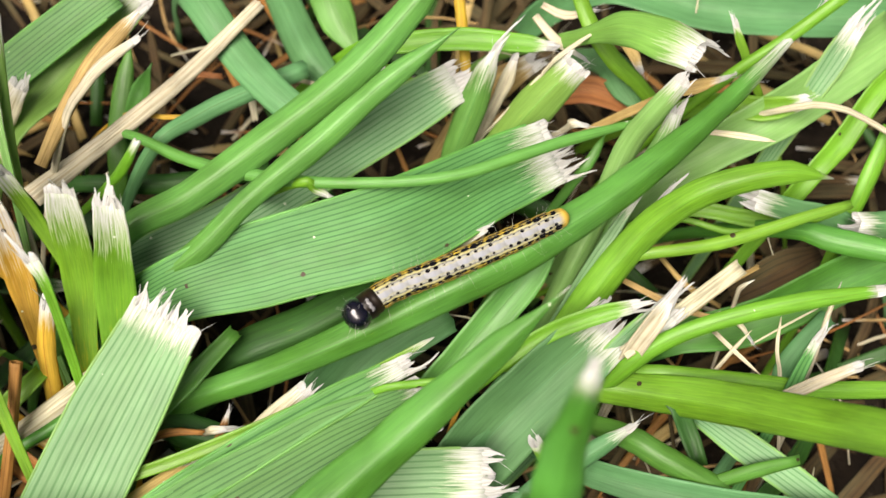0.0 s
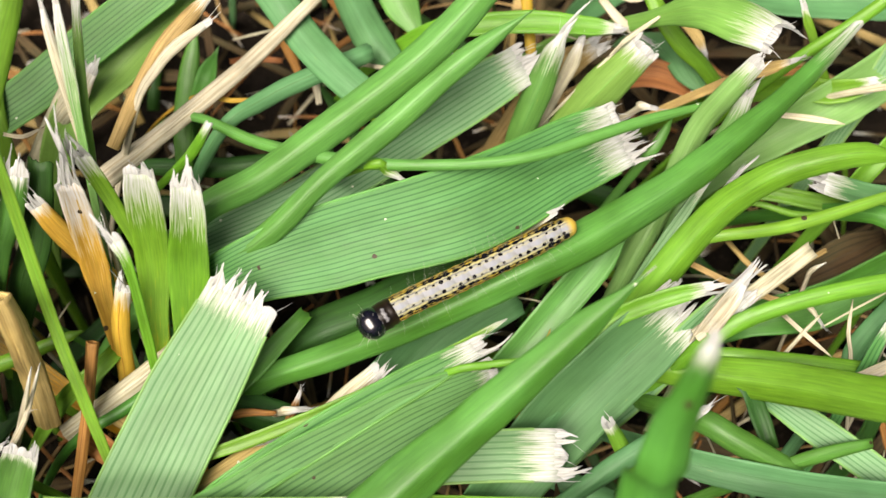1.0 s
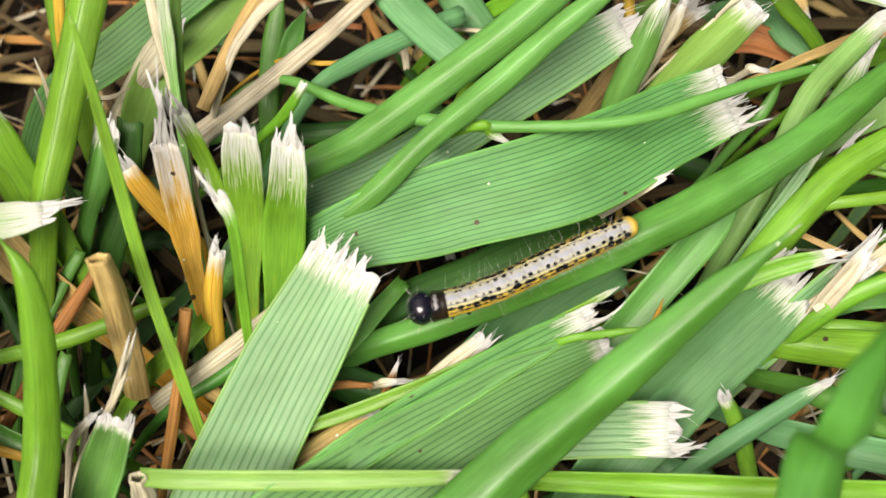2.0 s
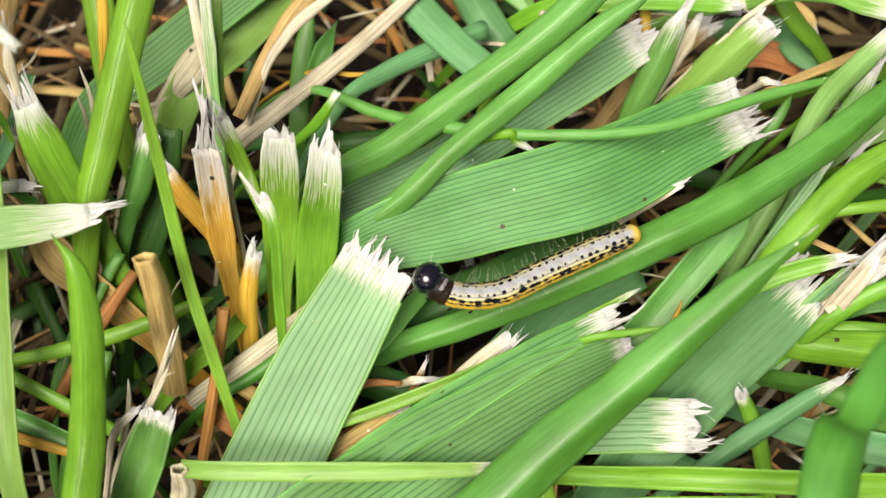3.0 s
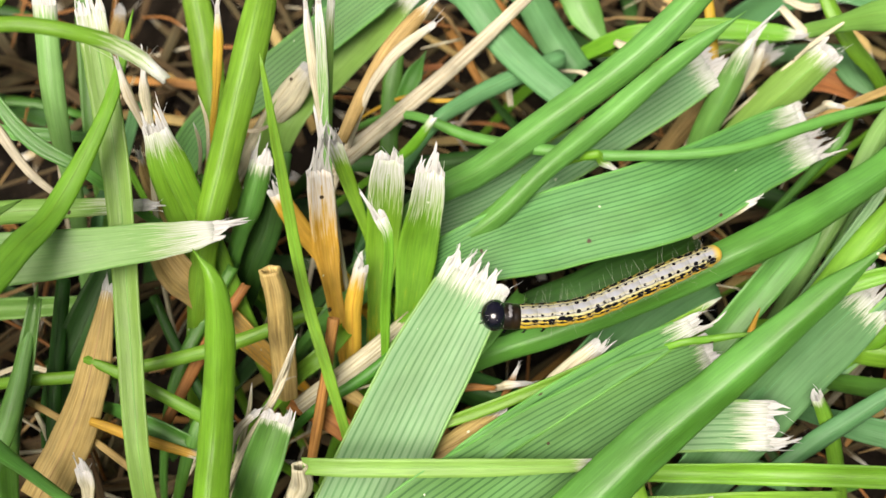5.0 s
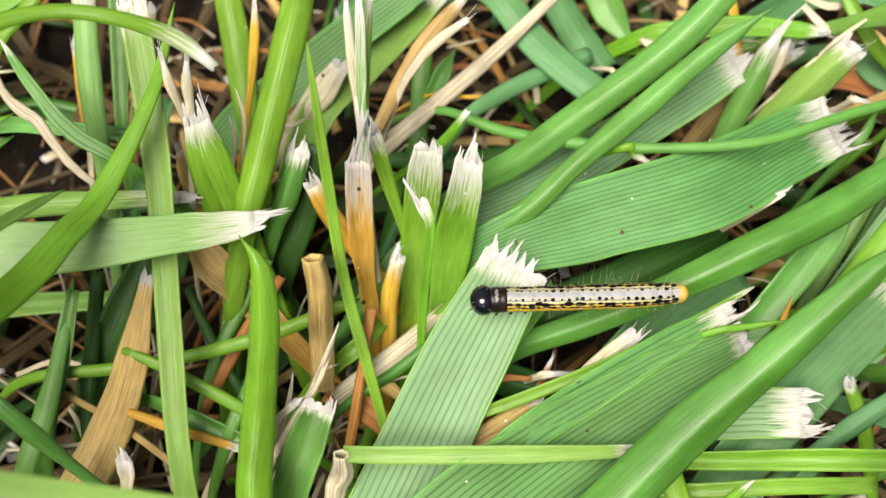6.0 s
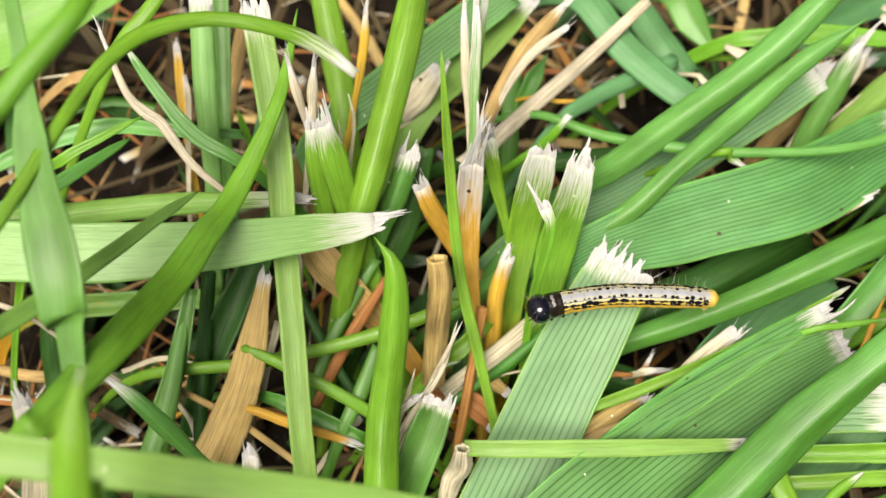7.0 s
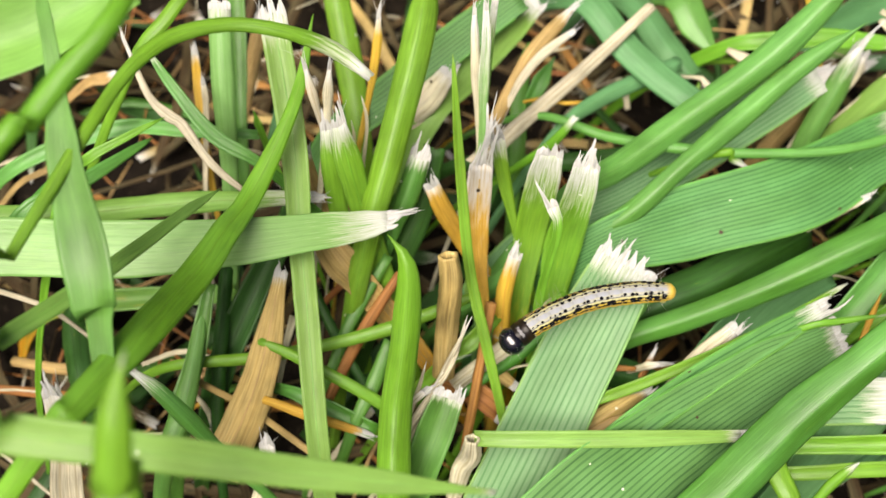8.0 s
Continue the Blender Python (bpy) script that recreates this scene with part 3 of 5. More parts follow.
blade("silvery", [(30.5, -1.4, 6.0), (33.2, 3.2, 10.0), (35.6, 8.1, 15.0), (37.2, 9.3, 19.0), (39.3, 10.9, 22.0)], [1.79, 2.04, 2.07, 1.90, 1.49], "torn", 2)
blade("matt", [(32.0, 19.6, 15.0), (35.2, 17.2, 20.0), (38.1, 14.7, 22.0), (40.5, 12.4, 23.0)], [1.52, 3.12, 3.65, 2.94], "torn", 3, curl=-0.2)
blade("fresh", [(32.3, 24.9, 15.0), (33.7, 21.3, 14.0), (36.0, 19.0, 12.0), (39.3, 17.5, 9.0)], [1.35, 1.55, 1.67, 1.50], "cut", 0, curl=-0.2)
blade("light", [(20.2, 9.6, 5.0), (21.4, 12.1, 9.0), (22.6, 14.1, 12.0), (23.7, 16.1, 14.5), (24.8, 17.9, 16.0)], [2.25, 2.51, 2.67, 2.10, 0.83], "torn", 3.4)
blade("matt", [(22.7, 10.5, 4.0), (25.6, 12.7, 8.0), (28.2, 14.1, 12.0), (31.8, 16.3, 16.0)], [2.51, 3.21, 3.74, 3.00], "torn", 1.8)
blade("fresh", [(34.5, -10.1, 9.0), (37.8, -8.1, 12.0), (42.5, -6.7, 14.0), (48.7, -5.5, 15.0), (55.5, -4.5, 15.0)], [1.42, 1.48, 1.45, 1.45, 1.00], "torn", 1, curl=-0.2)
blade("fresh", [(25.1, -9.0, 8.7), (33.8, -10.6, 7.5), (41.2, -12.7, 11.3), (46.6, -15.4, 17.0), (50.5, -18.2, 23.9)], [1.63, 2.98, 3.49, 3.48, 3.38], "cut", 0, curl=-0.32)
blade("fresh", [(23.7, -9.7, 8.0), (28.3, -7.1, 11.0), (32.3, -6.0, 13.0), (35.8, -5.4, 14.0)], [1.25, 1.60, 1.57, 1.10], "torn", 1.4)
blade("pale", [(31.1, -11.7, 5.0), (35.4, -8.0, 10.0), (38.8, -5.3, 13.0)], [2.76, 2.84, 2.50], "torn", 2.8)
blade("straw", [(35.3, -9.5, 6.0), (35.6, -8.5, 11.0), (37.1, -6.7, 14.0), (38.4, -4.9, 15.0)], [1.18, 1.68, 1.64, 0.81], "torn", 2)
blade("straw", [(34.9, -8.6, 11.0), (39.7, -5.3, 12.0), (45.3, -1.2, 12.0)], [1.21, 1.40, 1.43], "cut", 0)
blade("teal", [(19.8, -18.7, 7.0), (24.5, -13.3, 8.0), (28.4, -9.1, 8.5), (31.5, -4.7, 9.0)], [3.26, 4.26, 4.32, 3.41], "point", 0)
blade("teal", [(18.5, -21.2, 7.0), (24.0, -15.0, 8.5), (28.9, -10.5, 9.5), (34.1, -6.0, 10.5)], [5.03, 6.30, 6.12, 5.14], "torn", 2.4)
blade("light", [(16.0, -14.1, 6.9), (20.3, -9.9, 9.7), (24.5, -5.4, 11.8), (29.5, 0.2, 13.6)], [2.19, 2.83, 3.00, 2.83], "point", 0)
blade("pale", [(12.5, -18.6, 9.0), (18.0, -18.3, 10.0), (23.7, -18.2, 10.0)], [4.10, 4.15, 4.33], "torn", 3.2, pitch=0.3)
blade("smooth", [(25.8, -26.7, 30.5), (25.9, -23.8, 36.5), (26.0, -21.9, 39.5), (26.4, -20.6, 42.5), (26.7, -19.5, 44.5), (26.9, -18.6, 45.5)], [3.32, 2.87, 2.30, 1.60, 1.08, 0.56], "torn", 1.8)
blade("teal", [(28.3, -15.1, 3.0), (32.7, -17.8, 7.0), (38.9, -19.8, 9.0), (45.5, -20.8, 9.0), (52.5, -21.5, 9.0)], [1.49, 2.34, 2.72, 2.52, 2.24], "cut", 0)
blade("pale", [(40.3, -11.7, 6.0), (45.5, -16.1, 8.0), (51.3, -20.7, 8.0)], [1.46, 2.43, 2.28], "cut", 0)
blade("smooth", [(34.6, -15.0, 9.0), (37.6, -17.0, 10.0), (42.1, -19.3, 9.0), (44.5, -20.5, 8.0)], [2.04, 2.09, 1.82, 0.64], "point", 0)
blade("smooth", [(39.1, -19.8, 8.0), (44.5, -18.1, 9.0), (49.2, -17.0, 9.0)], [1.19, 1.28, 0.92], "cut", 0)
blade("dark", [(38.7, -11.6, 9.0), (40.3, -14.3, 8.0), (41.4, -17.4, 7.0)], [1.41, 1.60, 1.31], "cut", 0)
blade("teal", [(24.1, -21.6, 7.0), (28.3, -18.9, 9.0), (32.5, -16.4, 11.0), (35.0, -14.9, 12.0)], [1.37, 1.81, 1.61, 0.71], "torn", 1.6)
blade("teal", [(56.2, 3.7, 9.0), (50.9, 4.8, 10.0), (47.2, 5.5, 11.0)], [2.02, 2.21, 1.99], "torn", 2.5)
blade("fresh", [(40.6, 4.4, 9.0), (45.7, 2.7, 10.0), (51.4, 3.2, 11.0), (55.6, 4.2, 12.0)], [0.51, 0.65, 0.64, 0.39], "point", 0)
blade("fresh", [(34.4, -0.2, 8.0), (36.6, -0.3, 12.0), (43.3, 0.4, 13.0), (51.2, 2.6, 14.0), (54.7, 3.6, 14.0)], [0.70, 0.96, 1.14, 0.95, 0.86], "cut", 0, curl=-0.2)
blade("fresh", [(41.7, 6.3, 7.0), (49.0, 4.7, 8.0), (55.6, 4.2, 8.0)], [1.36, 1.54, 1.23], "cut", 0)
blade("smooth", [(50.2, 3.0, 10.0), (53.6, 1.1, 12.0), (58.7, -0.6, 13.0)], [1.69, 2.13, 1.89], "cut", 0)
blade("teal", [(61.2, 3.7, 9.0), (58.7, 3.3, 10.0), (55.8, 3.0, 11.0)], [2.53, 2.49, 2.27], "torn", 2.4)
blade("fresh", [(45.6, 16.2, 9.0), (49.3, 14.5, 11.0), (52.7, 14.2, 13.0)], [2.13, 2.38, 1.42], "torn", 1.2)
blade("straw", [(51.1, 13.5, 13.0), (54.2, 12.4, 15.0), (56.5, 11.3, 15.0), (59.1, 9.3, 15.0)], [0.61, 0.59, 0.54, 0.48], "cut", 0)
blade("straw", [(43.1, 11.7, 12.0), (46.2, 10.7, 13.0), (49.3, 10.1, 13.0)], [0.51, 0.60, 0.40], "point", 0)
blade("fresh", [(44.8, 15.9, 13.0), (49.9, 18.0, 17.0), (54.5, 20.5, 20.0)], [1.02, 1.08, 1.06], "cut", 0)
blade("fresh", [(56.5, 4.3, 9.0), (57.6, 7.3, 12.0), (59.4, 11.3, 14.0)], [1.32, 1.59, 1.38], "cut", 0)
blade("fresh", [(53.1, 8.2, 8.0), (56.6, 11.8, 10.0), (59.2, 15.3, 12.0), (62.1, 18.3, 13.0)], [1.77, 2.17, 2.06, 1.55], "cut", 0)
blade("teal", [(37.3, 32.5, 6.0), (47.0, 29.3, 6.0), (56.7, 28.3, 6.0), (67.0, 28.3, 6.0)], [4.69, 4.63, 4.38, 4.04], "cut", 0)
blade("pale", [(53.4, 15.3, 10.0), (55.6, 18.3, 13.0), (57.6, 21.2, 15.0)], [1.89, 2.27, 1.74], "torn", 2.5)
blade("teal", [(4.0, -16.9, 6.0), (9.5, -11.8, 7.0), (14.1, -7.2, 7.5), (20.4, -3.6, 8.0)], [3.62, 4.83, 5.13, 4.33], "cut", 0)
blade("smooth", [(-3.9, -14.1, 9.0), (-1.1, -10.7, 10.0), (2.6, -6.2, 10.0)], [1.32, 1.74, 1.26], "cut", 0)
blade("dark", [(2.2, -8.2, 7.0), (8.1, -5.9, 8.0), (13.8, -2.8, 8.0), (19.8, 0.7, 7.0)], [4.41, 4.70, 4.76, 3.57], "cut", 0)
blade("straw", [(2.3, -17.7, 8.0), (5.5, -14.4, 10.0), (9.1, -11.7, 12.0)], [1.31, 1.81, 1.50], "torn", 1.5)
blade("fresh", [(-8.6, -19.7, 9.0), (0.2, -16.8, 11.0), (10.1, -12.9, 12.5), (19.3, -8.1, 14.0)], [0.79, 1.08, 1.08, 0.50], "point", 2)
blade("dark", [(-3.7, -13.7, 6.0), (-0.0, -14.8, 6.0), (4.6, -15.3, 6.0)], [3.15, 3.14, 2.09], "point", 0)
blade("tan", [(-6.6, -21.5, 8.0), (-3.1, -19.3, 9.0), (0.8, -17.0, 10.0)], [1.78, 1.78, 1.29], "torn", 1)
blade("tan", [(-5.6, -22.0, 8.0), (-2.7, -20.5, 9.0), (1.1, -19.3, 9.0)], [1.97, 1.77, 0.99], "torn", 1)
blade("fresh", [(13.1, -28.4, 12.0), (14.5, -26.8, 14.0), (16.3, -25.3, 16.0)], [0.82, 0.99, 0.71], "point", 1.2)
blade("fresh", [(13.0, -28.4, 9.0), (11.7, -25.3, 10.0), (11.1, -22.0, 10.0)], [1.70, 2.09, 1.93], "cut", 0)
blade("fresh", [(9.3, -21.4, 5.0), (17.3, -22.1, 9.0), (23.9, -22.7, 12.0), (32.5, -23.1, 13.0), (43.6, -23.4, 13.0), (53.0, -23.8, 12.0)], [1.51, 1.72, 1.84, 1.90, 1.89, 1.81], "cut", 0)
blade("fresh", [(7.2, -23.8, 5.0), (13.8, -24.5, 8.0), (20.8, -24.3, 9.0), (29.1, -24.2, 9.0)], [1.31, 1.27, 1.45, 1.45], "cut", 0)
blade("smooth", [(31.6, 7.7, 9.0), (33.0, 8.9, 11.0), (34.5, 11.3, 12.0)], [0.93, 1.01, 0.71], "point", 0)
blade("pale", [(32.5, -0.9, 10.0), (34.3, 1.4, 12.0), (36.6, 4.5, 14.0)], [0.98, 1.06, 0.67], "torn", 2)
blade("pale", [(35.2, -0.0, 9.0), (37.2, 2.2, 10.0), (39.2, 5.1, 12.0)], [1.09, 1.19, 0.69], "torn", 2)
blade("teal", [(48.7, -10.9, 6.0), (50.2, -8.2, 7.0), (53.8, -4.4, 8.0)], [1.76, 2.06, 1.68], "cut", 0)
blade("ribbed", [(48.8, -11.6, 9.0), (49.5, -9.8, 11.0), (50.5, -7.7, 13.0)], [1.22, 1.11, 0.73], "torn", 1.5)
blade("straw", [(45.9, -13.0, 11.0), (49.8, -11.4, 12.0), (53.5, -10.1, 13.0)], [1.01, 1.09, 0.91], "torn", 1.2)
blade("fresh", [(36.2, -9.5, 8.0), (43.5, -10.4, 9.0), (51.4, -11.2, 9.0), (58.5, -11.2, 9.0)], [1.44, 1.61, 1.61, 1.42], "cut", 0)
blade("smooth", [(39.8, -5.9, 6.0), (47.2, -4.6, 7.0), (55.9, -0.7, 8.0), (61.3, 1.4, 8.0)], [3.00, 3.98, 4.01, 3.03], "cut", 0)
blade("teal", [(36.5, 22.2, 7.0), (37.7, 18.4, 8.0), (38.9, 15.9, 8.0)], [3.35, 3.80, 2.69], "point", 0)
blade("fresh", [(-10.7, -7.0, 8.0), (-10.1, -2.6, 13.0), (-9.4, -0.1, 19.0), (-9.0, 1.2, 22.0)], [2.10, 3.04, 3.08, 2.43], "torn", 4.6, yellow=0.25, curl=0.12)
blade("fresh", [(-7.8, -7.8, 8.0), (-7.0, -3.7, 13.0), (-6.0, -1.2, 18.0), (-5.6, 0.5, 21.0)], [2.82, 3.53, 3.00, 2.45], "torn", 4.4, yellow=0.2, curl=0.12)
blade("yellow", [(-14.8, -6.0, 9.0), (-15.3, -2.8, 12.0), (-15.2, -0.2, 17.0), (-15.1, 1.0, 20.0)], [1.56, 2.46, 2.46, 2.20], "torn", 6.5, curl=0.2)
blade("fresh", [(-11.3, -2.2, 12.0), (-12.8, 1.0, 17.0), (-13.8, 2.6, 22.0)], [0.82, 1.29, 1.41], "torn", 2.5)
blade("straw", [(-15.2, 5.2, 19.0), (-15.6, 8.3, 23.0), (-15.8, 10.4, 26.0), (-15.9, 12.1, 28.0)], [0.59, 0.96, 0.80, 0.37], "torn", 4)
blade("yellow", [(-16.5, -1.9, 10.0), (-18.3, -0.4, 13.0), (-19.7, 1.2, 16.0)], [1.79, 1.95, 1.60], "torn", 1.4)
blade("yellow", [(-12.8, -10.9, 9.0), (-12.6, -8.2, 12.0), (-11.7, -5.7, 15.0)], [1.53, 1.60, 1.27], "torn", 2)
blade("fresh", [(-9.9, -12.7, 8.0), (-9.5, -9.2, 14.5), (-8.8, -6.7, 22.0), (-9.6, -5.0, 24.0)], [0.71, 0.87, 0.81, 1.06], "torn", 2)
blade("fresh", [(-12.7, -19.8, 7.6), (-14.6, -13.8, 13.1), (-16.2, -8.4, 17.7), (-17.3, -1.5, 25.4), (-18.0, 3.8, 32.5)], [0.89, 0.98, 1.02, 0.88, 0.34], "point", 0)
blade("fresh", [(-22.7, -27.5, 14.0), (-22.6, -21.3, 16.0), (-21.7, -15.4, 21.0), (-21.6, -11.4, 25.0), (-23.2, -9.1, 26.0)], [2.83, 2.77, 2.43, 1.60, 0.42], "point", 0, curl=-0.38)
blade("smooth", [(-20.8, -25.4, 9.0), (-19.2, -21.7, 12.0), (-17.9, -18.7, 14.0)], [3.13, 3.36, 2.78], "torn", 1.0, curl=0.2)
blade("straw", [(-21.8, -20.4, 10.0), (-20.7, -18.2, 13.0), (-20.0, -16.6, 16.0)], [0.55, 0.40, 0.15], "point", 1.5)
blade("straw", [(-20.4, -20.4, 10.0), (-18.5, -17.0, 14.0), (-16.1, -13.5, 19.0)], [0.62, 0.60, 0.16], "point", 3)
blade("straw", [(-21.1, -20.9, 10.0), (-19.3, -18.2, 13.0), (-17.7, -15.9, 15.0)], [0.67, 0.56, 0.28], "torn", 2)
blade("matt", [(-15.8, -22.7, 13.6), (-11.8, -23.0, 14.5), (-1.5, -22.9, 14.5), (7.8, -22.5, 14.0)], [1.38, 1.53, 1.44, 1.08], "torn", 1.5, root=False)
blade("matt", [(-29.0, -27.0, 8.0), (-29.6, -21.7, 12.5), (-30.5, -13.0, 16.0), (-31.4, -5.0, 18.6), (-31.9, 1.5, 22.5), (-33.9, 12.2, 27.3)], [2.00, 2.05, 2.10, 2.25, 2.40, 2.50], "torn", 2.6, curl=0.15)
blade("silvery", [(-65.4, -8.8, 22.0), (-55.7, -8.8, 22.5), (-46.3, -9.0, 22.5), (-37.0, -8.1, 22.0), (-29.6, -6.5, 21.0), (-25.8, -5.4, 20.0), (-23.1, -4.5, 19.5)], [4.27, 4.92, 4.92, 4.12, 3.23, 2.59, 1.71], "torn", 5, curl=0.06)
blade("matt", [(-65.0, -4.2, 17.0), (-53.9, -3.1, 17.0), (-43.8, -1.8, 17.0), (-36.0, -1.2, 17.0), (-30.3, -0.8, 16.8)], [1.95, 2.28, 2.09, 1.68, 1.05], "torn", 5)
blade("fresh", [(-47.5, -21.7, 40.0), (-46.4, -17.7, 40.0), (-44.6, -12.6, 40.0), (-42.7, -7.3, 40.0), (-41.2, -2.4, 39.0), (-39.0, 1.1, 38.0), (-35.3, 3.1, 37.0), (-31.1, 3.3, 36.0), (-27.4, 3.1, 34.0), (-24.4, 1.1, 33.0)], [0.72, 0.80, 0.92, 0.98, 1.10, 1.20, 1.13, 1.14, 1.28, 0.78], "cut", 4.5, curl=-0.2)
blade("fresh", [(-45.1, -18.8, 50.0), (-41.4, -15.5, 52.0), (-39.4, -12.9, 53.0), (-37.1, -10.3, 54.0), (-35.8, -6.0, 54.0)], [1.22, 1.42, 1.43, 1.23, 0.96], "cut", 0)
blade("light", [(-41.4, -23.2, 34.0), (-41.6, -19.9, 37.0), (-42.2, -16.6, 39.0), (-44.1, -10.5, 40.0), (-45.2, -5.3, 41.0), (-46.3, -0.9, 42.0), (-48.0, 4.1, 42.0)], [1.50, 2.95, 3.29, 2.33, 1.23, 1.01, 0.72], "point", 0, curl=0.12)
blade("matt", [(-71.2, 21.2, 8.0), (-63.9, 24.4, 9.0), (-54.5, 30.9, 10.0)], [9.38, 8.80, 7.69], "cut", 0)
blade("matt", [(-46.9, -29.7, 46.0), (-42.5, -30.2, 45.0), (-34.0, -30.9, 43.0), (-24.9, -31.5, 40.0), (-15.6, -31.8, 37.0)], [2.36, 2.39, 2.10, 1.75, 0.34], "cut", 0.8, curl=0.08)
blade("fresh", [(-34.2, -37.0, 50.0), (-33.9, -34.8, 52.0), (-33.6, -32.8, 54.0), (-33.4, -31.1, 55.0), (-32.9, -29.4, 56.0)], [2.05, 1.95, 1.71, 1.27, 0.19], "point", 0.8, curl=-0.25)
blade("straw", [(-36.2, -2.2, 20.0), (-39.2, -0.1, 21.5), (-41.8, 3.0, 23.0), (-42.9, 3.6, 23.5), (-44.9, 5.5, 24.0), (-47.4, 10.6, 25.0)], [0.50, 0.75, 1.00, 1.10, 0.70, 0.31], "torn", 3, curl=-0.2)
blade("smooth", [(-33.8, 0.1, 19.0), (-39.1, 2.5, 22.0), (-42.5, 6.0, 24.0), (-45.6, 10.1, 25.0)], [0.93, 1.42, 1.01, 0.46], "point", 2)
blade("silvery", [(-39.7, 2.5, 11.0), (-39.3, 5.7, 17.0), (-39.3, 9.0, 20.6), (-39.4, 15.1, 25.0)], [1.69, 1.95, 2.12, 2.19], "torn", 1.6)
blade("smooth", [(-39.4, 9.3, 10.0), (-39.5, 15.7, 14.0), (-39.8, 22.0, 17.0), (-40.1, 26.3, 18.0)], [1.41, 1.75, 1.80, 1.64], "cut", 0)
blade("fresh", [(-25.6, -4.2, 15.3), (-23.5, 2.2, 19.9), (-21.2, 10.5, 24.1), (-19.7, 18.6, 26.2)], [2.32, 2.79, 3.00, 2.42], "point", 0, curl=-0.34)
blade("fresh", [(-30.1, 25.2, 16.0), (-28.5, 18.0, 13.0), (-27.2, 10.8, 10.0)], [2.74, 2.97, 2.37], "cut", 0)
blade("yellow", [(-26.0, 10.0, 16.0), (-25.4, 11.7, 18.5), (-24.9, 13.6, 21.0), (-24.7, 15.5, 23.0)], [0.63, 0.87, 0.91, 0.45], "torn", 1.6)
blade("ribbed", [(-29.4, 10.7, 9.0), (-23.5, 15.1, 11.0), (-17.5, 19.6, 13.0), (-10.3, 24.8, 15.0)], [3.58, 3.95, 3.84, 3.61], "cut", 0)
blade("tan", [(-38.7, -24.9, 9.0), (-36.6, -20.1, 10.0), (-34.9, -15.3, 12.0), (-33.4, -7.6, 15.0)], [3.85, 3.70, 3.09, 1.24], "torn", 1)
blade("fresh", [(-44.7, -15.0, 9.0), (-34.5, -14.1, 10.0), (-23.9, -12.2, 12.0), (-15.0, -9.1, 13.5)], [0.96, 1.16, 1.26, 1.05], "point", 0)
blade("fresh", [(-35.4, -13.6, 13.0), (-31.1, -15.3, 12.0), (-23.4, -18.9, 9.0)], [0.72, 1.03, 1.15], "cut", 0)
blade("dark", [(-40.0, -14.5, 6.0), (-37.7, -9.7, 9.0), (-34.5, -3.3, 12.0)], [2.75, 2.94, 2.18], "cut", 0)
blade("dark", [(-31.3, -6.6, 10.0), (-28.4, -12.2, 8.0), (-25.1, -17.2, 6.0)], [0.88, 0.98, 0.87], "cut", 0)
blade("smooth", [(-33.4, -17.0, 9.0), (-29.1, -18.9, 9.0), (-24.4, -20.8, 8.0)], [1.05, 1.78, 1.47], "cut", 0)
blade("rust", [(-29.6, -18.1, 7.0), (-26.2, -11.4, 9.0), (-22.5, -5.8, 11.0)], [0.96, 1.19, 0.87], "cut", 0)
blade("yellow", [(-35.8, -18.2, 10.0), (-31.0, -19.7, 10.0), (-25.4, -21.0, 8.0)], [0.73, 0.93, 0.73], "torn", 1)
blade("tan", [(-41.4, -16.3, 9.0), (-35.9, -19.2, 9.0), (-30.0, -23.1, 8.0)], [0.63, 0.63, 0.62], "cut", 0)
blade("smooth", [(-42.8, -19.5, 8.0), (-41.2, -13.9, 11.0), (-40.0, -8.3, 14.0)], [2.31, 1.78, 1.15], "cut", 0)
blade("light", [(-37.4, -24.1, 12.0), (-39.7, -22.3, 17.0), (-41.8, -20.5, 20.0), (-44.2, -18.8, 20.3)], [1.08, 1.60, 1.28, 0.55], "torn", 2.6)
blade("matt", [(-50.6, -24.1, 36.0), (-48.2, -21.5, 35.0), (-45.1, -17.6, 33.0), (-41.5, -12.9, 31.0), (-39.0, -8.2, 28.0), (-37.3, -4.5, 25.0)], [1.45, 1.42, 1.34, 1.17, 0.89, 0.28], "point", 0, curl=0.15)
blade("teal", [(-38.4, 2.4, 8.0), (-36.8, 6.6, 9.0), (-35.5, 14.3, 10.0)], [1.16, 1.41, 1.20], "cut", 0)
blade("smooth", [(-27.8, 4.9, 12.0), (-25.5, 0.8, 10.0), (-22.0, 1.9, 14.0)], [0.57, 0.68, 0.55], "cut", 0)
blade("fresh", [(-10.4, -12.1, 8.0), (-8.2, -9.6, 9.0), (-5.9, -7.2, 9.0)], [1.64, 1.97, 1.66], "cut", 0)
blade("fresh", [(-18.1, -13.9, 8.0), (-15.4, -12.3, 10.0), (-13.2, -9.7, 10.0)], [1.41, 1.61, 1.41], "cut", 0)
blade("light", [(-61.9, 4.0, 12.0), (-51.3, 8.1, 14.0), (-43.7, 7.4, 15.0), (-36.7, 7.6, 14.0)], [1.46, 1.69, 1.33, 0.90], "cut", 0)
blade("smooth", [(-56.4, -5.6, 20.0), (-50.7, -1.0, 20.0), (-45.6, 4.1, 19.0)], [1.19, 1.32, 0.74], "point", 0)
blade("smooth", [(-26.8, -20.5, 8.0), (-24.9, -16.8, 10.0), (-23.4, -13.1, 12.0)], [1.15, 1.46, 1.04], "cut", 0)
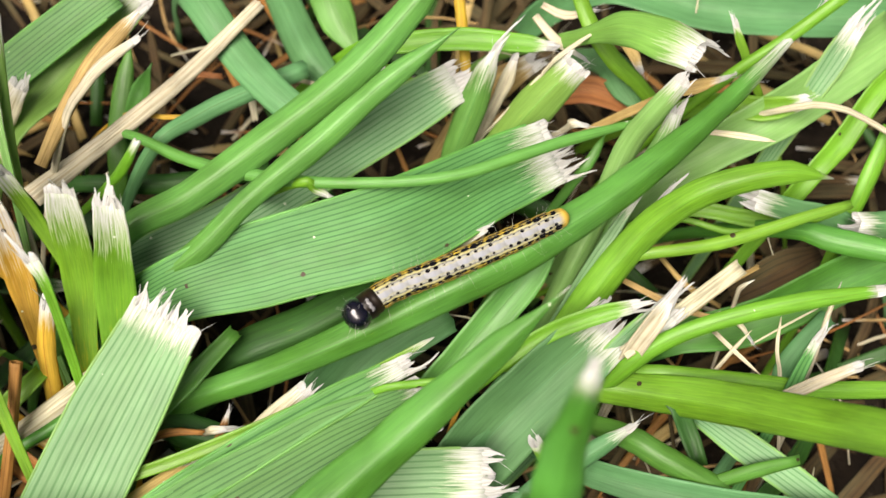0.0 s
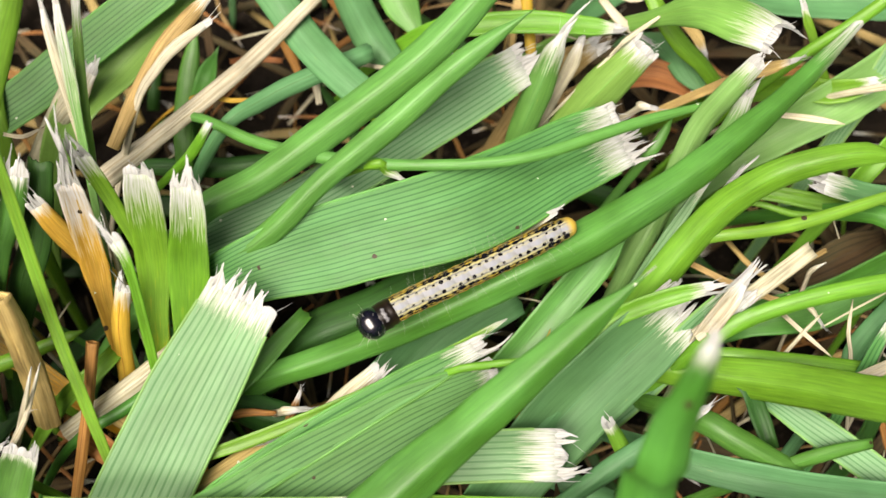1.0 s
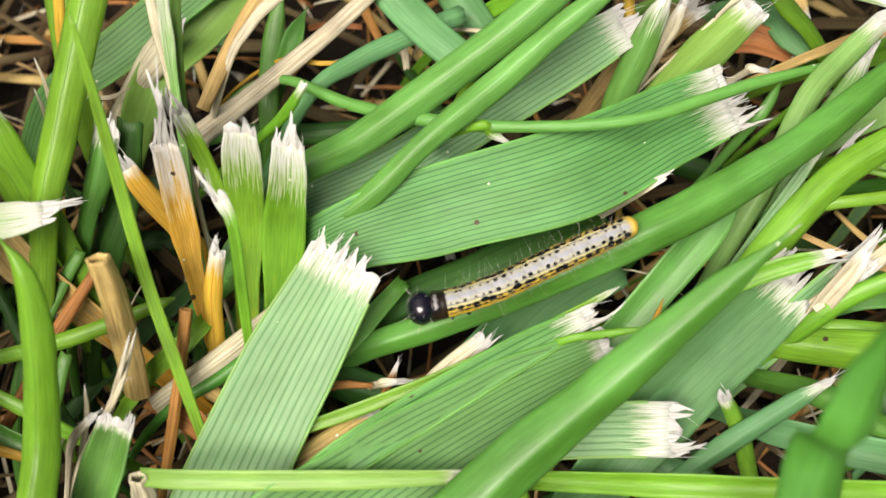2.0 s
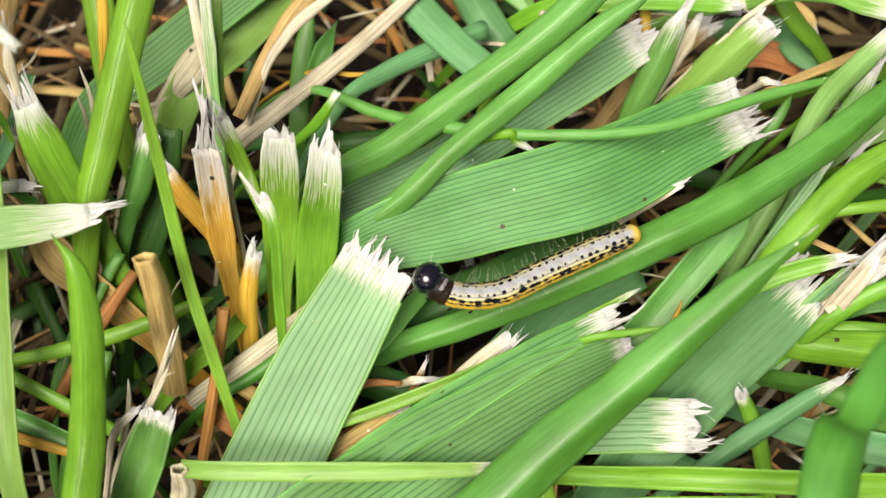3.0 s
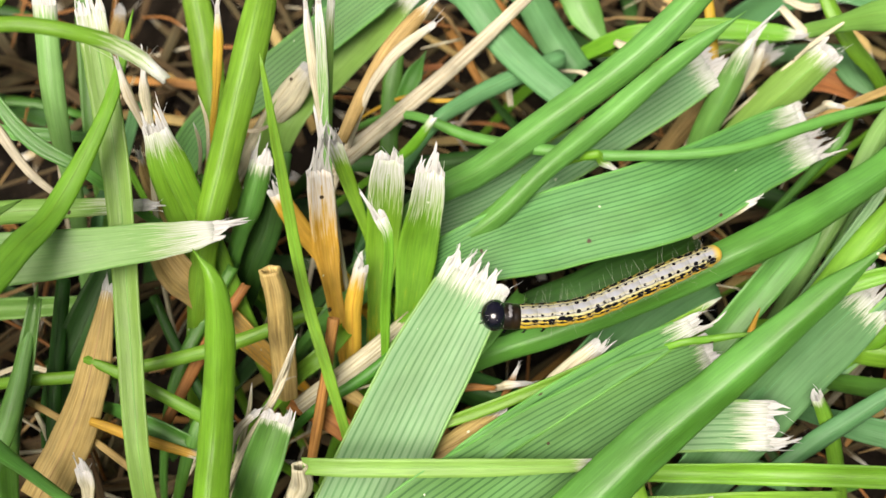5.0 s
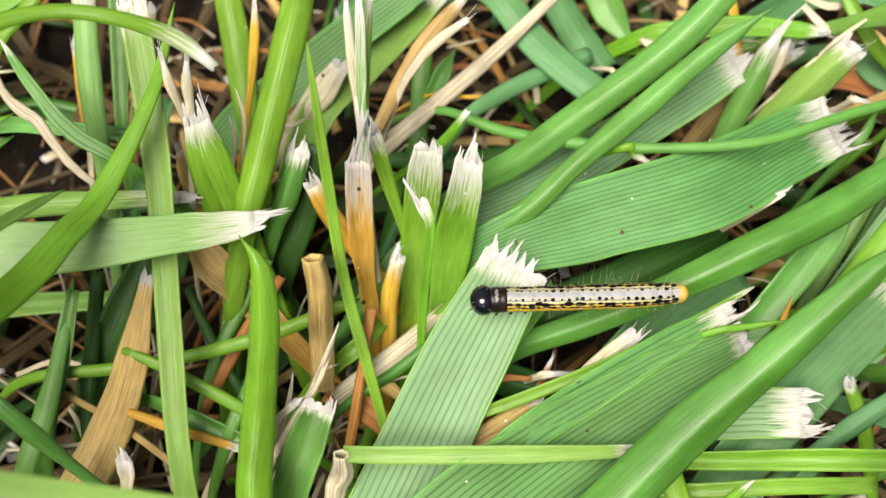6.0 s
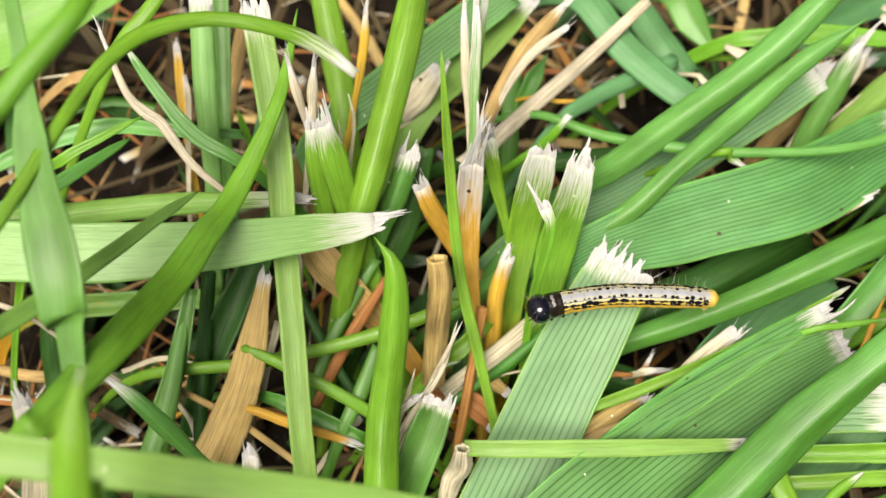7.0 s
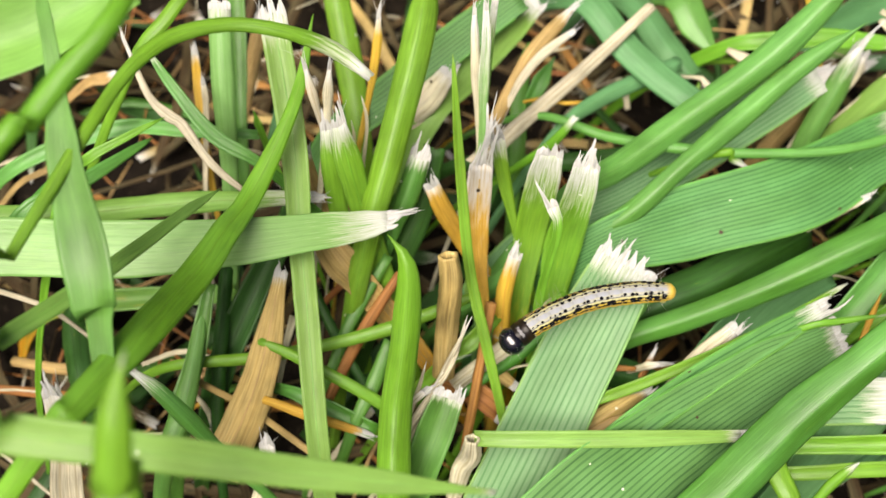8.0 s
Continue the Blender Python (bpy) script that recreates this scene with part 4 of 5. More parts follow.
blade("straw", [(-17.4, -16.5, 8.0), (-11.9, -12.5, 9.0), (-7.2, -8.3, 9.0)], [1.81, 1.92, 1.75], "cut", 0, curl=-0.3)
blade("smooth", [(-16.8, -17.4, 8.0), (-11.4, -13.8, 9.0), (-6.9, -10.1, 10.0)], [0.80, 1.10, 1.01], "cut", 0)
blade("dark", [(-23.2, -3.8, 8.0), (-20.9, -0.1, 12.0), (-19.3, 4.6, 17.0)], [2.83, 2.77, 2.16], "cut", 0)
blade("smooth", [(-23.6, -2.6, 12.0), (-22.0, 0.1, 15.0), (-20.6, 3.3, 18.0)], [1.53, 2.16, 2.12], "torn", 1.5)
blade("dark", [(-52.8, -16.8, 6.0), (-54.8, -11.1, 6.0), (-55.8, -6.2, 6.0)], [2.39, 2.56, 1.71], "cut", 0)
blade("matt", [(-57.8, -7.0, 4.0), (-49.0, -6.3, 5.0), (-39.3, -5.7, 5.0)], [2.08, 2.30, 1.73], "cut", 0, yellow=0.6)
blade("tan", [(-25.8, -7.4, 10.0), (-28.1, -5.8, 13.0), (-30.5, -2.7, 14.0)], [2.73, 3.42, 2.15], "torn", 1, yellow=0.6)
blade("tan", [(-30.1, 0.4, 12.0), (-31.0, 1.6, 16.0), (-31.1, 3.1, 19.0)], [1.55, 1.18, 0.42], "torn", 1)
blade("straw", [(-26.7, 1.6, 12.0), (-26.2, 4.5, 15.0), (-25.8, 6.7, 18.0), (-26.3, 8.4, 20.0)], [0.28, 0.33, 0.32, 0.21], "point", 1)
blade("straw", [(-27.8, 4.9, 12.0), (-27.2, 6.4, 15.0), (-27.4, 7.4, 17.0)], [0.28, 0.33, 0.22], "point", 1)
blade("straw", [(-22.7, 11.9, 9.0), (-20.0, 13.5, 12.0), (-17.8, 15.6, 14.0)], [2.26, 2.99, 1.86], "torn", 1.5)
blade("straw", [(-24.3, 8.6, 14.0), (-22.0, 7.8, 15.0), (-20.3, 8.8, 15.0)], [0.32, 0.37, 0.26], "point", 0)
blade("straw", [(-47.4, -30.5, 19.0), (-47.3, -25.7, 23.0), (-47.9, -22.2, 26.0)], [2.63, 2.31, 1.43], "torn", 2)
blade("tan", [(22.3, 16.7, 6.0), (25.2, 19.0, 8.0), (28.8, 21.0, 9.0)], [2.53, 3.16, 1.96], "torn", 1.4)
blade("straw", [(28.5, 22.7, 14.0), (30.4, 20.3, 13.5), (32.9, 19.5, 12.0)], [0.73, 0.93, 0.42], "torn", 1.5)
blade("straw", [(29.3, 24.6, 13.0), (31.4, 23.4, 13.0), (34.0, 23.9, 13.0)], [0.64, 0.84, 0.42], "torn", 1.5)
blade("rust", [(31.2, 19.3, 6.0), (34.6, 19.0, 7.0), (38.6, 17.4, 6.0)], [2.45, 2.86, 1.66], "torn", 0.5)
blade("tan", [(39.8, 14.6, 13.0), (42.1, 14.4, 15.0), (45.0, 15.4, 15.0)], [0.91, 1.29, 0.50], "torn", 1)
blade("yellow", [(22.3, 15.6, 9.0), (22.0, 20.2, 12.0), (21.4, 26.0, 14.0)], [0.85, 1.00, 1.00], "cut", 0)
blade("fresh", [(48.2, 18.7, 12.0), (47.0, 19.9, 14.0), (46.4, 21.3, 15.0)], [0.84, 0.87, 0.56], "torn", 0.8)
blade("dim_brown", [(47.3, -0.5, 2.0), (51.8, 1.6, 3.0), (56.1, 3.5, 3.0)], [2.67, 3.95, 2.15], "cut", 0)
blade("straw", [(43.4, -5.7, 8.0), (44.7, -7.8, 9.0), (46.3, -10.1, 10.0)], [0.39, 0.38, 0.23], "point", 0)
blade("straw", [(43.0, -9.5, 8.0), (44.8, -7.6, 9.0), (46.1, -6.3, 10.0)], [0.34, 0.34, 0.19], "point", 0)
blade("straw", [(48.6, -10.5, 8.0), (48.0, -8.0, 10.0), (48.4, -5.4, 11.0)], [0.34, 0.33, 0.19], "point", 0)
blade("straw", [(51.3, -8.7, 9.0), (51.9, -5.7, 12.0), (52.6, -3.4, 14.0)], [0.43, 0.42, 0.18], "point", 1)
blade("tan", [(35.8, -0.5, 7.0), (40.6, -3.6, 8.0), (45.1, -5.0, 8.0)], [0.51, 0.59, 0.44], "cut", 0)
blade("tan", [(40.0, 1.9, 6.0), (41.8, -1.2, 7.0), (45.1, -3.0, 6.0)], [0.47, 0.56, 0.41], "cut", 0)
blade("tan", [(39.8, -5.9, 6.0), (44.0, -2.0, 7.0), (48.6, 0.7, 7.0)], [0.50, 0.60, 0.41], "cut", 0)
blade("straw", [(44.2, -4.1, 8.0), (45.5, -5.5, 9.0), (46.3, -7.0, 9.0)], [0.39, 0.53, 0.24], "torn", 0.8)
blade("straw", [(45.2, -3.7, 9.0), (45.3, -2.9, 11.0), (46.2, -2.5, 12.0)], [0.39, 0.48, 0.28], "point", 1)
blade("yellow", [(-9.4, 14.6, 10.0), (-5.5, 13.7, 11.0), (-1.8, 13.9, 11.0)], [0.37, 0.46, 0.31], "point", 1)
blade("straw", [(1.1, 19.1, 8.0), (1.7, 17.1, 8.0), (2.0, 15.5, 7.0)], [0.76, 0.76, 0.65], "cut", 0)
blade("rust", [(-0.1, 34.5, 2.0), (3.1, 29.0, 3.0), (5.6, 25.7, 3.0)], [0.92, 1.07, 0.82], "cut", 0)
blade("rust", [(2.0, 24.9, 2.0), (3.7, 26.3, 2.0), (5.7, 27.6, 2.0)], [0.53, 0.65, 0.48], "cut", 0)
blade("rust", [(-4.5, 29.0, 2.0), (-2.7, 25.5, 2.0), (-1.0, 21.7, 2.0)], [0.84, 1.07, 0.82], "cut", 0)
blade("rust", [(-8.5, 23.6, 2.0), (-5.9, 24.0, 2.0), (-2.9, 23.7, 2.0)], [0.59, 0.71, 0.53], "cut", 0)
blade("straw", [(12.2, 20.1, 12.0), (13.8, 18.5, 12.5), (14.7, 17.4, 12.5)], [0.63, 1.35, 0.72], "torn", 1)
blade("straw", [(8.3, 17.2, 11.0), (9.4, 15.6, 12.0), (10.2, 14.6, 12.0)], [0.42, 0.72, 0.41], "torn", 1)
blade("fresh", [(8.2, 14.7, 8.0), (8.8, 15.3, 10.0), (9.1, 16.7, 11.0)], [1.18, 1.26, 0.73], "point", 0)
blade("rust", [(-18.6, -15.1, 6.0), (-15.0, -16.9, 7.0), (-12.5, -18.8, 6.0)], [2.11, 2.35, 1.89], "torn", 0.5)
blade("tan", [(-14.6, -14.0, 8.0), (-13.0, -15.2, 8.0), (-11.3, -16.2, 7.0)], [1.13, 1.41, 0.94], "torn", 0.5)
blade("pale", [(-1.9, -13.3, 5.0), (-2.6, -11.5, 7.5), (-1.5, -9.5, 9.0)], [1.27, 2.11, 1.62], "cut", 0, yellow=0.3, curl=-0.35)
blade("fresh", [(29.7, -19.5, 7.0), (28.6, -17.3, 9.0), (27.3, -15.8, 11.0)], [1.48, 1.37, 1.06], "torn", 1)
blade("yellow", [(21.0, -13.4, 9.0), (22.1, -10.8, 11.0), (22.8, -8.7, 13.0)], [0.45, 0.59, 0.29], "point", 0)
blade("fresh", [(14.2, -12.4, 13.0), (18.1, -11.9, 14.0), (22.0, -11.6, 15.0)], [0.58, 0.67, 0.24], "point", 1)
blade("tan", [(-39.2, -22.2, 4.0), (-36.0, -19.0, 6.0), (-33.9, -15.6, 7.0)], [0.82, 0.92, 0.62], "cut", 0)
blade("straw", [(-33.0, -9.3, 8.0), (-33.6, -12.8, 8.0), (-34.2, -17.0, 7.0)], [0.77, 0.65, 0.43], "point", 1)
blade("dark", [(-40.0, -19.8, 5.0), (-39.8, -14.0, 8.0), (-39.4, -5.3, 11.0)], [1.30, 1.40, 1.31], "cut", 0)
blade("smooth", [(-29.2, -14.7, 7.0), (-27.1, -9.7, 9.0), (-23.6, -4.4, 12.0)], [1.09, 1.31, 0.98], "cut", 0)
blade("straw", [(-60.2, -9.0, 14.0), (-55.1, -10.5, 13.0), (-51.9, -12.3, 11.0)], [0.52, 0.52, 0.37], "cut", 0)
blade("smooth", [(-58.9, -5.9, 16.0), (-56.2, -1.8, 17.0), (-54.2, 1.8, 17.0)], [1.13, 1.25, 0.74], "cut", 0)
blade("straw", [(-0.2, -14.4, 7.0), (1.1, -14.6, 9.0), (2.7, -14.4, 9.0)], [0.62, 0.81, 0.51], "torn", 1.5)
blade("rust", [(0.7, -15.3, 6.0), (1.4, -14.0, 7.0), (2.0, -12.8, 8.0)], [0.63, 0.73, 0.31], "torn", 1)
blade("straw", [(20.9, 0.9, 10.0), (22.0, 1.1, 12.0), (23.6, 1.7, 13.0)], [0.63, 0.83, 0.62], "torn", 1.6)
blade("tan", [(-39.4, 19.7, 9.0), (-38.6, 21.6, 11.0), (-38.3, 24.2, 12.0)], [1.61, 1.84, 1.23], "torn", 1)
blade("yellow", [(-43.9, 12.4, 10.0), (-44.2, 15.7, 12.0), (-44.3, 17.9, 14.0)], [0.83, 0.95, 0.70], "torn", 1.2)
blade("fresh", [(-47.6, 9.8, 22.0), (-44.1, 13.0, 25.0), (-41.5, 17.1, 26.0)], [1.15, 1.34, 1.25], "cut", 0)
blade("straw", [(-43.1, 11.8, 11.0), (-42.9, 12.9, 13.0), (-43.1, 14.3, 14.0)], [0.59, 0.70, 0.46], "torn", 1)
blade("fresh", [(-36.7, 8.7, 11.0), (-37.3, 9.8, 13.0), (-37.6, 10.5, 14.0)], [0.70, 0.69, 0.34], "point", 0)
blade("tan", [(-45.9, -12.4, 3.0), (-41.1, -13.5, 4.0), (-36.6, -15.3, 3.0)], [0.57, 0.62, 0.45], "cut", 0)
blade("straw", [(-48.7, -12.7, 3.0), (-44.0, -11.8, 4.5), (-39.0, -13.2, 3.0)], [0.46, 0.51, 0.40], "cut", 0)
blade("rust", [(-42.2, -15.3, 3.0), (-39.5, -17.3, 4.0), (-37.3, -20.1, 3.0)], [0.56, 0.66, 0.44], "cut", 0)
blade("tan", [(-61.8, -12.4, 3.0), (-55.2, -13.9, 5.0), (-50.5, -12.4, 3.0)], [1.02, 1.22, 0.80], "torn", 0.6)
blade("rust", [(-63.5, -15.2, 3.0), (-55.7, -16.3, 4.0), (-50.4, -17.2, 3.0)], [0.90, 1.00, 0.67], "cut", 0)
blade("straw", [(-47.7, -20.2, 4.0), (-42.9, -20.1, 5.0), (-39.4, -19.4, 4.0)], [0.33, 0.38, 0.27], "cut", 0)
blade("straw", [(-42.7, -16.2, 4.0), (-41.1, -18.1, 5.0), (-40.7, -19.5, 4.0)], [0.44, 0.55, 0.33], "torn", 0.8)
blade("straw", [(-26.3, -18.7, 4.0), (-25.4, -18.0, 5.0), (-24.7, -17.5, 5.0)], [0.77, 0.98, 0.55], "torn", 0.8)
blade("rust", [(-26.7, -3.0, 6.0), (-24.3, -2.0, 8.0), (-22.6, 0.1, 9.0)], [0.93, 1.14, 0.69], "torn", 0.8)
blade("tan", [(-63.5, 6.0, 6.0), (-60.2, 6.6, 8.0), (-57.9, 8.3, 8.0)], [0.60, 0.71, 0.48], "cut", 0)
blade("tan", [(-57.1, 16.9, 9.0), (-54.3, 16.3, 11.0), (-52.8, 16.3, 12.0)], [1.10, 1.44, 0.71], "torn", 1)
blade("rust", [(-5.8, -15.3, 6.0), (-2.8, -14.6, 8.0), (0.2, -14.6, 8.0)], [0.63, 0.72, 0.41], "cut", 0)
blade("straw", [(-6.5, -18.8, 8.0), (-3.6, -17.8, 9.0), (-0.4, -17.3, 10.0)], [0.60, 0.80, 0.40], "torn", 1.2)
blade("rust", [(45.5, 20.3, 6.0), (47.8, 19.0, 7.0), (50.8, 20.3, 7.0)], [1.01, 1.21, 0.77], "torn", 0.8)
blade("tan", [(37.1, 24.8, 8.0), (38.3, 21.9, 9.0), (39.2, 20.3, 8.0)], [0.89, 1.09, 0.66], "torn", 1)
blade("light", [(-43.5, -23.7, 9.0), (-41.9, -18.8, 11.0), (-41.1, -13.1, 12.0), (-40.6, -6.8, 13.0)], [1.73, 1.89, 1.35, 0.48], "point", 0, curl=-0.2)
blade("fresh", [(-50.9, -4.9, 24.0), (-49.2, -1.7, 24.5), (-46.0, 0.3, 25.0), (-42.8, 2.5, 25.0)], [0.86, 0.96, 0.73, 0.24], "point", 0)
blade("silvery", [(-14.9, 4.9, 19.0), (-14.9, 8.3, 23.0), (-14.8, 10.4, 26.0), (-14.9, 12.7, 28.0)], [0.69, 1.01, 0.84, 0.46], "torn", 8)
blade("matt", [(-14.9, 5.5, 18.0), (-14.5, 9.8, 23.0), (-14.0, 13.8, 27.0)], [0.70, 0.82, 0.66], "torn", 3)
blade("fresh", [(-45.6, -29.8, 34.0), (-42.0, -25.9, 36.0), (-39.3, -19.0, 32.0), (-37.6, -13.3, 28.0), (-36.2, -8.7, 26.0), (-34.8, -4.8, 24.5), (-31.5, 3.5, 26.0), (-30.2, 11.8, 27.5)], [1.62, 1.97, 2.78, 2.60, 2.37, 1.99, 1.12, 0.45], "point", 0, curl=-0.16)
blade("straw", [(-29.3, 3.0, 22.5), (-30.0, 4.3, 26.0), (-30.7, 6.5, 27.5)], [0.67, 0.86, 0.37], "torn", 2)
blade("straw", [(-29.1, 3.0, 22.5), (-28.7, 4.3, 26.0), (-28.4, 6.1, 28.0)], [0.67, 0.97, 0.37], "torn", 2)
blade("fresh", [(-25.8, -2.3, 15.0), (-27.1, 0.6, 20.5), (-27.9, 2.9, 24.0)], [2.34, 2.45, 1.34], "torn", 2.6)
blade("fresh", [(-28.3, -1.8, 14.0), (-28.8, 0.6, 19.5), (-29.1, 3.1, 23.0)], [1.78, 1.81, 1.11], "torn", 2.2)
blade("straw", [(24.6, 16.0, 8.0), (25.9, 17.6, 11.0), (26.7, 19.1, 13.0)], [1.12, 1.43, 0.65], "torn", 2)
blade("straw", [(22.0, 14.7, 9.0), (23.4, 16.6, 12.0), (24.5, 18.4, 14.0)], [0.55, 0.76, 0.43], "torn", 2)
blade("straw", [(30.5, 11.6, 12.0), (31.4, 11.3, 14.0), (32.7, 11.1, 14.0)], [0.53, 0.83, 0.41], "torn", 1.2)
blade("straw", [(28.7, 16.2, 14.0), (30.3, 17.0, 16.0), (33.8, 19.2, 17.0)], [0.32, 0.52, 0.26], "point", 1)
blade("silvery", [(34.3, 1.5, 8.0), (37.3, 7.1, 12.0), (39.0, 9.2, 15.0), (39.9, 11.2, 17.0)], [1.48, 1.65, 1.61, 1.12], "torn", 2.4)
blade("straw", [(-22.4, -22.3, 9.0), (-20.3, -19.5, 12.0), (-17.8, -16.6, 15.0), (-16.4, -12.6, 17.0)], [0.63, 0.70, 0.43, 0.17], "point", 2)
blade("straw", [(-23.0, -22.5, 9.0), (-21.9, -19.9, 12.0), (-19.8, -18.4, 14.0)], [0.45, 0.70, 0.60], "torn", 1.5)
blade("straw", [(-34.5, -24.8, 9.0), (-33.9, -23.8, 11.5), (-33.8, -22.9, 13.0)], [1.06, 1.50, 1.39], "torn", 2.2)

# ---- small things among the blades ----
def stalk(name, label, kind, points, widths, seed, flat=0.8):
    """A hollow dry stalk or sheath, ribbed and open at its top."""
    rng = random.Random(seed)
    xyz, w = spline(points, widths, 0.35)
    _, normal, side = frames_along(xyz, np.zeros(len(xyz)))
    verts, grain, wear = [], [], []
    n, m = 22, len(xyz)
    for i in range(m):
        for j in range(n):
            a = 2 * math.pi * j / n
            r = w[i] / 2 * (1 + 0.09 * math.sin(5 * a + i * 0.1) + rng.uniform(-0.04, 0.04))
            verts.append(xyz[i] + side[i] * math.cos(a) * r + normal[i] * math.sin(a) * r * flat)
            grain.append((j / 3, i * 0.35))
            wear.append((0.25 * i / m, 0.0))
    for i in range(m - 1, m - 5, -1):
        for j in range(n):
            verts.append(xyz[i] + (np.array(verts[i * n + j]) - xyz[i]) * 0.7)
            grain.append((j / 3, i * 0.35))
            wear.append((0.0, 0.0))
    faces = [(i * n + j, i * n + (j + 1) % n, (i + 1) * n + (j + 1) % n, (i + 1) * n + j) for i in range(m + 3) for j in range(n)]
    thing = tagged(new(name), label, "dry grass")
    thing.location = np.array(points[0]) * MM
    part("sheath", mesh_of("sheath", [v - np.array(points[0]) for v in verts], faces, LEAF[kind], {"grain": grain, "wear": wear}), thing)
    return thing


stalk("grass_sheath", "pale withered papery grass sheath, open at its top", "straw", [(-17.4, -26.3, 6.0), (-16.8, -24.4, 9.0), (-16.1, -23.7, 11.5), (-16.0, -22.8, 13.8)], [1.4, 1.8, 1.9, 1.3], 77)
stalk("dead_grass_shoot", "thick tan dry grass stalk, bent and cut off", "tan", [(-18.4, -15.6, 9.0), (-18.2, -12.6, 14.0), (-17.9, -10.4, 19.0), (-18.2, -8.9, 21.5)], [2.0, 2.1, 2.0, 1.7], 78)
stalk("dead_grass_shoot", "thin rust-brown broken grass stalk", "rust", [(-16.8, -23.8, 5.0), (-15.7, -18.4, 8.0), (-14.7, -13.6, 11.0), (-14.0, -10.0, 13.5)], [0.7, 0.95, 0.9, 1.0], 79)

# ---- the caterpillar ----
def plain_material(name, colour, rough, spec=0.5, coat=0.0, spot=None, scale=2500.0):
    m = bpy.data.materials.new(name)
    m.use_nodes = True
    N, L = m.node_tree.nodes, m.node_tree.links
    bsdf = N["Principled BSDF"]
    obj = N.new("ShaderNodeTexCoord")
    n = noise_at(N, L, obj.outputs["Object"], scale, 4.0)
    col = mixer(N, L, "MIX", ramp(N, L, n, 0.4, 0.65), colour, spot or tuple(c * 0.7 for c in colour))
    L.new(col, bsdf.inputs["Base Color"])
    bsdf.inputs["Roughness"].default_value = rough
    bsdf.inputs["Specular IOR Level"].default_value = spec
    bsdf.inputs["Coat Weight"].default_value = coat
    bump = N.new("ShaderNodeBump")
    bump.inputs["Strength"].default_value, bump.inputs["Distance"].default_value = 0.3, 0.00003
    L.new(n, bump.inputs["Height"])
    L.new(bump.outputs[0], bsdf.inputs["Normal"])
    return m


def skin_material(name, yellow_end=False):
    """Striped skin: the layer "skin" holds the angle from the back (0 to 1) and the place along the ring."""
    m = bpy.data.materials.new(name)
    m.use_nodes = True
    N, L = m.node_tree.nodes, m.node_tree.links
    bsdf = N["Principled BSDF"]
    uv, obj = N.new("ShaderNodeUVMap"), N.new("ShaderNodeTexCoord")
    uv.uv_map = "skin"
    sep = N.new("ShaderNodeSeparateXYZ")
    L.new(uv.outputs[0], sep.inputs[0])
    wob = maths(N, L, "MULTIPLY", maths(N, L, "SUBTRACT", noise_at(N, L, obj.outputs["Object"], 1100.0, 3.0), 0.5), 0.13)
    belt = N.new("ShaderNodeValToRGB")
    belt.color_ramp.interpolation = "LINEAR"
    stops = [(0.0, (0.25, 0.27, 0.31)), (0.06, (0.26, 0.28, 0.31)), (0.085, (0.33, 0.33, 0.22)), (0.135, (0.3, 0.31, 0.29)), (0.15, (0.1, 0.1, 0.09)), (0.165, (0.14, 0.14, 0.11)), (0.18, (0.42, 0.42, 0.25)),
             (0.24, (0.46, 0.42, 0.15)), (0.258, (0.03, 0.03, 0.03)), (0.28, (0.05, 0.045, 0.03)), (0.298, (0.54, 0.41, 0.05)), (0.35, (0.54, 0.38, 0.025)), (0.367, (0.05, 0.04, 0.02)), (0.39, (0.06, 0.045, 0.02)),
             (0.407, (0.56, 0.37, 0.015)), (0.49, (0.46, 0.32, 0.02)), (0.57, (0.3, 0.29, 0.06)), (1.0, (0.22, 0.27, 0.1))]
    keys = belt.color_ramp.elements
    keys[0].color, keys[1].color = (*stops[0][1], 1), (*stops[-1][1], 1)
    for place, colour in stops[1:-1]:
        keys.new(place).color = (*colour, 1)
    L.new(maths(N, L, "ADD", sep.outputs["X"], wob), belt.inputs[0])
    col = belt.outputs[0]
    grey = noise_at(N, L, obj.outputs["Object"], 3000.0, 3.0)
    cream = ramp(N, L, noise_at(N, L, obj.outputs["Object"], 800.0, 2.0), 0.45, 0.65)
    col = mixer(N, L, "MULTIPLY", maths(N, L, "MULTIPLY", cream, 0.35), col, (0.9, 0.78, 0.4))
    blotch = ramp(N, L, noise_at(N, L, obj.outputs["Object"], 1300.0, 2.0), 0.52, 0.66)
    col = mixer(N, L, "MIX", maths(N, L, "MULTIPLY", blotch, 0.5), col, (0.13, 0.14, 0.11))
    col = mixer(N, L, "MULTIPLY", 0.35, col, mixer(N, L, "MIX", grey, (0.6, 0.58, 0.6), (1, 1, 1)))
    if yellow_end:
        col = mixer(N, L, "MIX", ramp(N, L, sep.outputs["Y"], 0.5, 0.75), col, (0.5, 0.35, 0.05))
    L.new(col, bsdf.inputs["Base Color"])
    bsdf.inputs["Roughness"].default_value = 0.55
    bsdf.inputs["Subsurface Weight"].default_value = 0.1
    bsdf.inputs["Subsurface Radius"].default_value = (0.0004, 0.0003, 0.0002)
    bump = N.new("ShaderNodeBump")
    bump.inputs["Strength"].default_value, bump.inputs["Distance"].default_value = 0.5, 0.00004
    L.new(grey, bump.inputs["Height"])
    L.new(bump.outputs[0], bsdf.inputs["Normal"])
    return m


